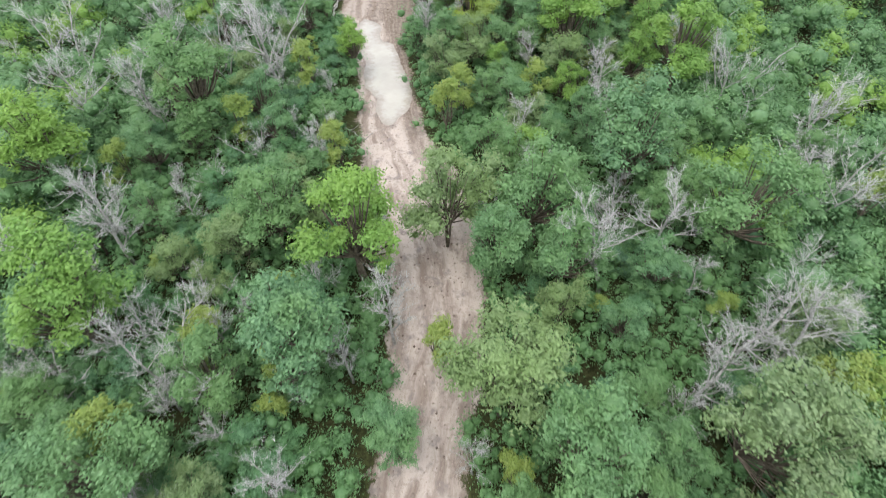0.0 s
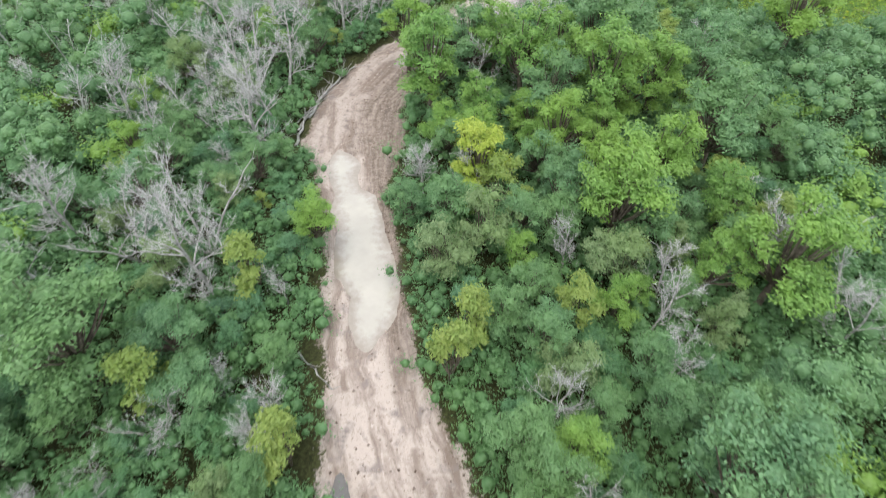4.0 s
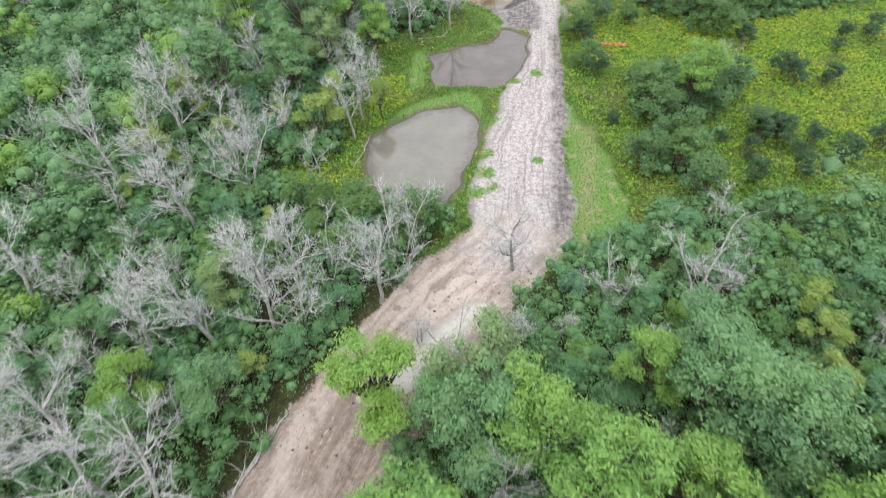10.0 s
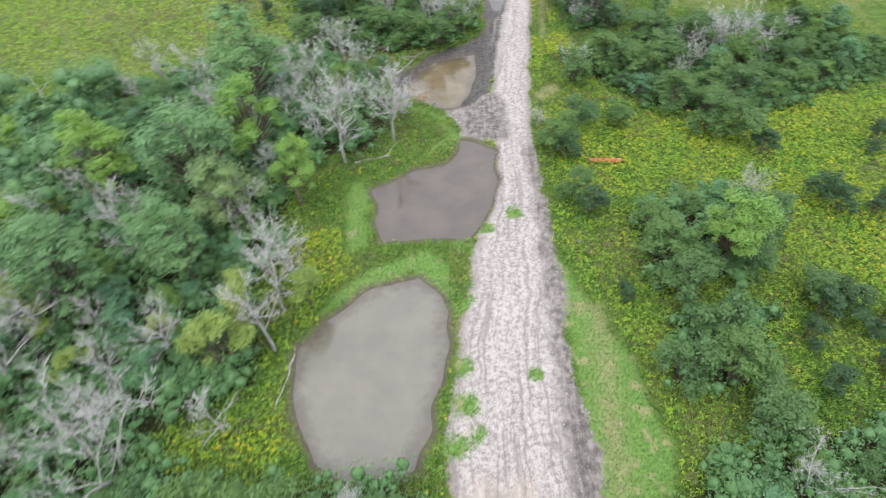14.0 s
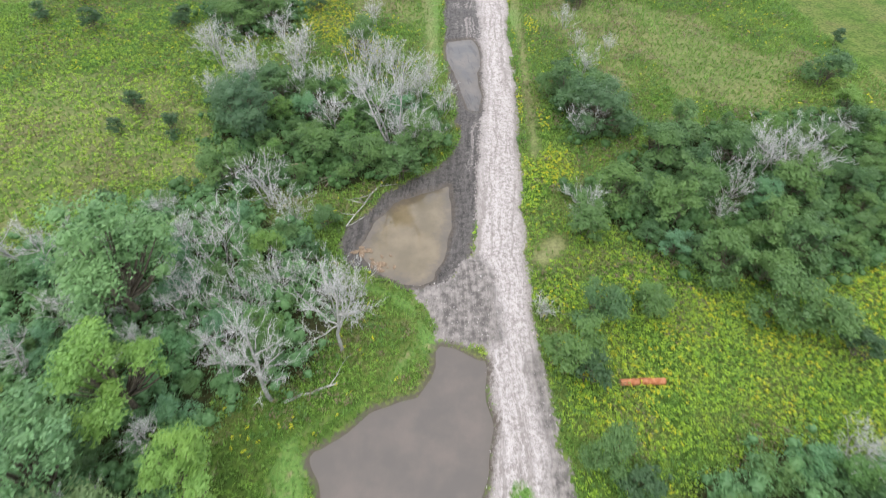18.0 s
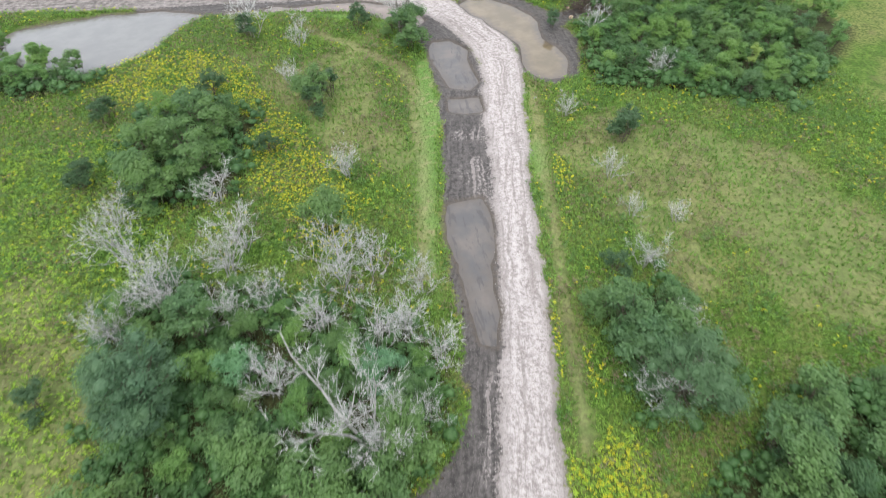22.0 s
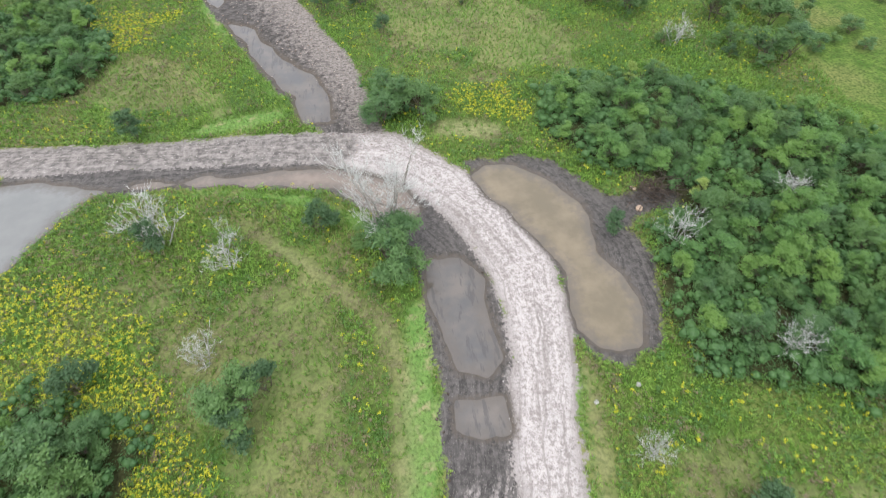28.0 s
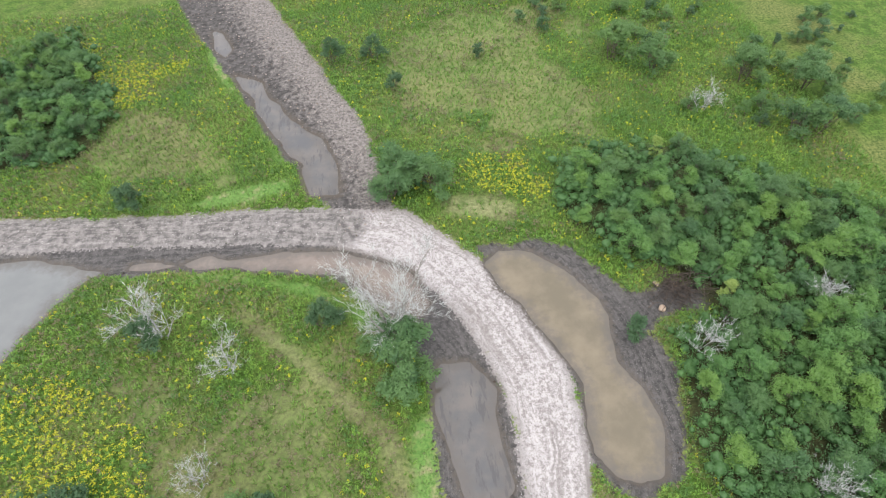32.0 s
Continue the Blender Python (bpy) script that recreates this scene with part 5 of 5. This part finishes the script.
def blades(name, label, points, tall, wide, each, leaf, seed, lean=0.5):
    rng = np.random.default_rng(seed)
    p = np.repeat(np.column_stack([points, ground_at(points[:, 0], points[:, 1]) - 0.03]), each, axis=0)
    n = len(p)
    a = rng.uniform(0, 6.283, n)
    h = tall * rng.uniform(0.5, 1.25, n) * np.repeat(rng.uniform(0.7, 1.2, len(points)), each)
    out = np.column_stack([np.cos(a), np.sin(a), np.zeros(n)])
    side = np.column_stack([-np.sin(a), np.cos(a), np.zeros(n)]) * (wide * rng.uniform(0.6, 1.3, n))[:, None]
    tip = p + out * (h * lean * rng.uniform(0.3, 1.3, n))[:, None] + np.array([0, 0, 1.0]) * h[:, None]
    foot = p + out * 0.05
    v = np.stack([foot - side, foot + side, tip], axis=1).reshape(-1, 3)
    return tagged(new(name, mesh_of(name, v, np.arange(n * 3).reshape(-1, 3), [leaf], shade=False)), label, "grass", kind="stuff")


def field(x, y):
    d = plan(x, y)
    return open_ground(x, y, d) & (d["lush"] > -0.2) & ((x > -46) | (np.abs(y - 205) < 35)) & (np.random.default_rng(3).random(x.shape) < np.where(d["dry"] < 0.2, np.where((np.abs(x - 10) < 20) & (d["dry"] < -0.02), 0.2, 0.6), 1.0))


blades("meadow_grass", "tall mixed green and straw meadow grass", scatter(field, 0.47, 71, (-74, 112, 72, 318)), 0.46, 0.058, 6, LEAF["grass"], 72, 0.8)
blades("fresh_grass", "short bright green grass beside road and ponds", scatter(lambda x, y: (lambda d: (open_ground(x, y, d) & (d["lush"] < 0.3)) | (d["spot"] < 0))(plan(x, y)), 0.36, 73, (-28, 112, 45, 312)), 0.2, 0.05, 4, LEAF["lush"], 74, 0.8)


def herbs(x, y):
    d = plan(x, y)
    thick = waves(x, y, 5, 77) + 0.6 * waves(x, y, 1.6, 78) > np.where(d["gold"] < 0, -0.75, -0.3)
    return open_ground(x, y, d) & (d["lush"] > 0.3) & (d["dry"] > 0.3) & thick


bushes("meadow_herbs", "knee-high leafy green meadow herbs", scatter(herbs, 0.66, 75, (-60, 112, 70, 316)), 0.8, 0.62, 16, 0.125, LEAF["herb"], 76, 2)


def golden(x, y):
    d = plan(x, y)
    share = np.where((d["gold"] < -1.0) & (y > 185), 0.95, np.where(d["gold"] < 0, np.where(y > 185, 0.5, 0.3), np.where(y > 205, 0.07, 0.03)))
    share = share + 0.5 * (waves(x, y, 3.2, 81) + 0.6 * waves(x, y, 1.1, 82) - 0.2) * (share > 0.1)
    return open_ground(x, y, d) & (d["lush"] > 0.3) & (d["dry"] > 0.5) & (np.random.default_rng(85).random(x.shape) < share)


bushes("goldenrod", "yellow goldenrod in flower across the meadow", scatter(golden, 0.42, 83, (-46, 112, 70, 316)), 0.95, 0.38, 17, 0.095, LEAF["flower"], 84, 2)


def bright_field(x, y):
    d = plan(x, y)
    damp = np.where((d["gold"] < 0.5) & (y < 190), 1.0, np.where((x > 9) & (y < 180), 0.55, np.where((x < -12) & (y < 235), 0.45, 0.0)))
    ok = (waves(x, y, 2.4, 86) > -0.75) & (np.random.default_rng(87).random(x.shape) < damp)
    return open_ground(x, y, d) & (d["lush"] > 0.3) & (d["dry"] > np.where(x < -12, -1, 0.4)) & ok


bushes("meadow_carpet", "dense yellow-green low plants covering the damp meadow", scatter(bright_field, 0.46, 88, (-70, 112, 70, 236)), 0.62, 0.55, 15, 0.13, LEAF["carpet"], 89, 2)


def coarse_patches(x, y):
    d = plan(x, y)
    return open_ground(x, y, d) & (d["lush"] > 0.4) & (d["dry"] > 0.3) & (waves(x, y, 2.6, 105) + 0.7 * waves(x, y, 0.9, 106) > np.where(y > 205, 0.0, np.where(d["gold"] < 0.5, 9.0, 0.4)))


bushes("coarse_herbs", "dark green coarse herb clumps in the meadow", scatter(coarse_patches, 0.62, 107, (-46, 112, 70, 316)), 0.85, 0.75, 20, 0.12, LEAF["coarse"], 108, 2)


def weedy(x, y):
    d = plan(x, y)
    return open_ground(x, y, d) & (d["lush"] > 0.6) & (waves(x, y, 4, 101) + 0.6 * waves(x, y, 1.3, 102) > np.where((y > 222) & (x < 16), -0.3, 0.3))


bushes("dry_weeds", "brownish dry weed heads in the meadow", scatter(weedy, 0.8, 103, (-46, 112, 70, 316)), 0.7, 0.8, 18, 0.14, LEAF["weed"], 104, 2)


# ---- lying wood, pipe, brush and small things ----
OLD_WOOD = bark_material("old_brown_wood", (0.16, 0.13, 0.1), (0.34, 0.29, 0.24))
BRUSH = bark_material("dark_brush", (0.05, 0.04, 0.033), (0.15, 0.12, 0.1))
ORANGE_CLAY = bark_material("orange_clay", (0.15, 0.105, 0.07), (0.3, 0.225, 0.155))
CUT = bark_material("fresh_cut_wood", (0.38, 0.28, 0.2), (0.55, 0.43, 0.33))


def lying(name, label, a, b, thick, side_limbs, seed, wood, lift=0.0):
    """A trunk lying from a to b, with the stubs of its limbs."""
    r = random.Random(seed)
    a3 = Vector((*a, float(ground_at(*a)) + thick * 0.7))
    b3 = Vector((*b, float(ground_at(*b)) + thick * 0.5 + lift))
    pts = []
    for k in range(7):
        p = a3.lerp(b3, k / 6)
        if 0 < k < 6:
            p += Vector((r.gauss(0, 0.12), r.gauss(0, 0.12), abs(r.gauss(0, 0.05))))
        pts.append(p)
    top = new(name)
    tagged(top, label, "fallen tree", "fallen trees")
    part("trunk", mesh_of(name + "_trunk", *join([tube(pts, [thick * (1 - 0.09 * k) for k in range(7)], 7)]), [wood]), top)
    d = (b3 - a3).normalized()
    for k in range(side_limbs):
        p = pts[r.randint(2, 6)]
        way = d * r.uniform(0.4, 1.2) + Vector((r.gauss(0, 0.6), r.gauss(0, 0.6), r.uniform(0.0, 0.5)))
        lp, lr, ld = limb(r, p, way, r.uniform(1.2, 3.0), thick * 0.45, 0.16, 3)
        pieces = [tube(lp, lr, 4)]
        for _ in range(5):
            q = lp[r.randint(1, 3)]
            pieces.append(twig(q, q + (ld + Vector((r.gauss(0, 0.5), r.gauss(0, 0.5), r.gauss(0.2, 0.4)))).normalized() * r.uniform(0.4, 1.0), 0.02))
        part("limb", mesh_of(name + "_limb", *join(pieces), [wood]), top)
    return top


PALE_LOG = "bleached fallen trunk lying along the dirt track's edge"
for j, (a, b, thick, limbs) in enumerate((((-18.6, 85.6), (-18.4, 91.2), 0.2, 3), ((-18.9, 88.4), (-17.6, 95.8), 0.16, 4), ((-18.2, 91), (-16.6, 98.4), 0.17, 5),
                                          ((-17.9, 95), (-15.2, 101.6), 0.14, 5), ((-16.8, 98), (-14.2, 103.2), 0.11, 4), ((-19.4, 90), (-16.9, 96.6), 0.1, 3))):
    lying("fallen_log", PALE_LOG, a, b, thick, limbs, 900 + j, DEAD_WOOD, 0.25)
lying("fallen_tree", "pale thin fallen tree leaning over the mud bank", (5.2, 190.2), (-0.6, 181.6), 0.13, 6, 920, DEAD_WOOD, 0.3)
lying("fallen_log", "grey-brown fallen log in the meadow grass", (1.2, 191.2), (-3.4, 189), 0.24, 1, 921, OLD_WOOD)
lying("fallen_log", "grey-brown fallen log in the meadow grass", (0.8, 190.3), (-2.6, 188.2), 0.18, 1, 922, OLD_WOOD)
lying("sawn_log", "short pale sawn log on the meadow grass", (-4.8, 192.8), (-6.8, 192), 0.22, 0, 923, CUT, 0.3)
lying("shore_log", "thin bleached log on the pond's bank", (-12.6, 133.4), (-11.6, 138.2), 0.1, 1, 924, DEAD_WOOD)
lying("fallen_log", "pale fallen log beside the square pond", (-6.5, 163.4), (-2.2, 164.4), 0.14, 1, 925, DEAD_WOOD)
lying("broken_tree", "pale broken trunk among undergrowth by the track", (4.6, 44), (8.2, 42.2), 0.16, 5, 926, DEAD_WOOD, 0.9)
lying("leaning_tree", "thin dead trunk leaning over the track's edge", (-12.6, 58.5), (-9.4, 55.4), 0.12, 2, 927, DEAD_WOOD, 0.3)

# rusty orange pipe in the grass
m, n_, l_, b_ = material("rusty_orange_pipe", 0.75, 0.3)
co_ = n_.new("ShaderNodeTexCoord")
l_.new(blend(n_, l_, ramp(n_, l_, noise_at(n_, l_, co_.outputs["Object"], 2.2, 5), 0.35, 0.65), (0.32, 0.115, 0.045), (0.48, 0.215, 0.11)), b_.inputs["Base Color"])
PIPE = m
pipe = new("pipe")
tagged(pipe, "rusty orange pipe lying in tall meadow grass", "pipe")
pz = float(ground_at(22, 160)) + 0.42
for (ax, ay), (bx, by) in (((20.4, 160.4), (21.9, 160.2)), ((22.0, 160.25), (24.0, 159.9))):
    rim, wall = 18, []
    a, b = Vector((ax, ay, pz)), Vector((bx, by, pz + 0.03))
    d = (b - a).normalized()
    u = d.orthogonal().normalized()
    w = d.cross(u)
    vs, fs = [], []
    for p, rr in ((a, 0.25), (a, 0.29), (b, 0.29), (b, 0.25)):
        vs += [p + (u * math.cos(k * 6.28318 / rim) + w * math.sin(k * 6.28318 / rim)) * rr for k in range(rim)]
    for ring in range(4):
        for k in range(rim):
            q, q2 = ring * rim + k, ring * rim + (k + 1) % rim
            t, t2 = (q + rim) % (4 * rim), (q2 + rim) % (4 * rim)
            fs += [(q, q2, t2), (q, t2, t)]
    part("pipe_length", mesh_of("pipe_length", np.array([tuple(v) for v in vs]), np.array(fs), [PIPE]), pipe)

# the tall bare tree at the road's corner
corner = dead("bare_corner_tree", "tall bare many-stemmed tree rising from a shrub", 12.5, 7.0, 950, 7, 1800, mat=GREY_BARK, spread=0.5)
corner.matrix_basis = Matrix.Translation((15.6, 252.8, float(ground_at(15.6, 252.8))))
for x, y, size in ((14.6, 253.4, 0.8), (16.6, 253, 0.75), (13.6, 252, 0.6), (16, 251.2, 0.55)):
    plant("thicket", x, y, size, 0.75)

# pushed-up brush and roots beside the east pond
r = random.Random(960)
pile = new("brush_pile")
tagged(pile, "heap of dark uprooted brush and roots on mud", "brush pile")
pieces = []
for k in range(260):
    az = r.uniform(0, 6.28)
    p = Vector((43.6 + r.gauss(0, 1.5), 253.6 + r.gauss(0, 1.0), 0.2 + abs(r.gauss(0, 0.45))))
    lp, lr, ld = limb(r, p, Vector((math.cos(az), math.sin(az), r.uniform(-0.1, 0.5))), r.uniform(0.7, 2.4), r.uniform(0.02, 0.06), 0.25, 3)
    pieces.append(tube(lp, lr, 3))
tagged(part("branch_tangle", mesh_of("brush_branches", *join(pieces), [BRUSH]), pile, "tangled dark branches"), kind="stuff")
for k, (x, y, size) in enumerate(((41.6, 254.6, 0.32), (43.4, 254.2, 0.28), (41.2, 251.9, 0.36))):
    bm = bmesh.new()
    bmesh.ops.create_icosphere(bm, subdivisions=3, radius=size)
    for v in bm.verts:
        v.co *= 1 + 0.3 * noise.noise(v.co * 2.5 + Vector((k * 5, 0, 0)))
        v.co.z *= 0.7
    me = bpy.data.meshes.new("root_ball")
    bm.to_mesh(me)
    bm.free()
    me.materials.append(CUT)
    ob = new("root_ball", me)
    ob.location = (x, y, float(ground_at(x, y)) + size * 0.4)
    tagged(ob, "pale torn root ball lying on dark mud", "stump", "root balls")


# torn peat and orange clay on the brown pool's shore
r = random.Random(970)
for k in range(30):
    run = k / 29
    x, y = 0.5 + 2.6 * run + r.gauss(0, 0.3), 178.6 - 3.0 * run + 0.8 * math.sin(run * 9) + r.gauss(0, 0.35)
    size = r.uniform(0.08, 0.24)
    bm = bmesh.new()
    bmesh.ops.create_icosphere(bm, subdivisions=2, radius=size)
    for v in bm.verts:
        v.co *= 1 + 0.45 * noise.noise(v.co * 4 + Vector((k * 3, 0, 0)))
        v.co = Vector((v.co.x * 1.8, v.co.y, v.co.z * 0.3))
    me = bpy.data.meshes.new("clay_lump")
    bm.to_mesh(me)
    bm.free()
    me.materials.append(ORANGE_CLAY)
    ob = new("clay_lump", me)
    ob.location, ob.rotation_euler = (x, y, max(float(ground_at(x, y)), LEVEL) + size * 0.2), (0, 0, r.uniform(0, 3))
    tagged(ob, "orange-brown clay lump on the muddy pool shore", "clay lump", "clay lumps on the shore")


# ---- loose stones and clods ----
def lumps(name, label, points, low, high, mat, seed):
    rng = np.random.default_rng(seed)
    n = len(points)
    base = np.array([(1, 0, 0), (0, 1, 0), (-1, 0, 0), (0, -1, 0), (0, 0, 0.8), (0, 0, -0.5)], float)
    tri = np.array([(0, 1, 4), (1, 2, 4), (2, 3, 4), (3, 0, 4), (1, 0, 5), (2, 1, 5), (3, 2, 5), (0, 3, 5)])
    size = low * (high / low) ** (rng.random(n) ** 2)
    p = np.column_stack([points, ground_at(points[:, 0], points[:, 1]) + size * 0.2])
    v = p[:, None, :] + base[None] * size[:, None, None] * rng.uniform(0.6, 1.3, (n, 6, 3))
    f = (np.arange(n) * 6)[:, None, None] + tri[None]
    return tagged(new(name, mesh_of(name, v.reshape(-1, 3), f.reshape(-1, 3), [mat], shade=False)), label, "stones", kind="stuff")


def stone_material(name, dark, light):
    m, n, l, b = material(name, 0.95, 0.15)
    geo = n.new("ShaderNodeNewGeometry")
    l.new(blend(n, l, geo.outputs["Random Per Island"], dark, light), b.inputs["Base Color"])
    return m


PALE_STONE = stone_material("pale_crushed_stone", (0.25, 0.225, 0.21), (0.5, 0.47, 0.45))
CLOD = stone_material("dirt_clods", (0.12, 0.085, 0.065), (0.42, 0.35, 0.3))
lumps("gravel_stones", "loose pale stones on the gravel road", scatter(lambda x, y: (plan(x, y)["gravel"] < 0.25) & (x > -30), 0.5, 91, (-30, 118, 42, 276)), 0.025, 0.1, PALE_STONE, 92)
lumps("dirt_clods", "clods and stones on the dirt track", scatter(lambda x, y: np.minimum(plan(x, y)["dirt"], plan(x, y)["track"]) < 0.1, 0.7, 93, (-30, 10, 30, 320)), 0.03, 0.15, CLOD, 94)
lumps("mud_lumps", "dark lumps along the muddy verge", scatter(lambda x, y: (np.abs(plan(x, y)["mud"]) < 0.5) & (plan(x, y)["gravel"] > 0.15), 0.6, 95, (-30, 170, 42, 276)), 0.04, 0.16, BRUSH, 96)
for x, y, size in ((33.9, 234, 0.22), (35.8, 230.6, 0.2), (30.2, 233.2, 0.2), (16.2, 148.6, 0.22)):
    bm = bmesh.new()
    bmesh.ops.create_icosphere(bm, subdivisions=2, radius=size)
    for v in bm.verts:
        v.co *= 1 + 0.25 * noise.noise(v.co * 4 + Vector((x, y, 0)))
        v.co.z *= 0.6
    me = bpy.data.meshes.new("white_stone")
    bm.to_mesh(me)
    bm.free()
    me.materials.append(DEAD_WOOD)
    ob = new("white_stone", me)
    ob.location = (x, y, float(ground_at(x, y)) + size * 0.3)
    tagged(ob, "single pale stone lying in short grass", "stone", "pale stones")
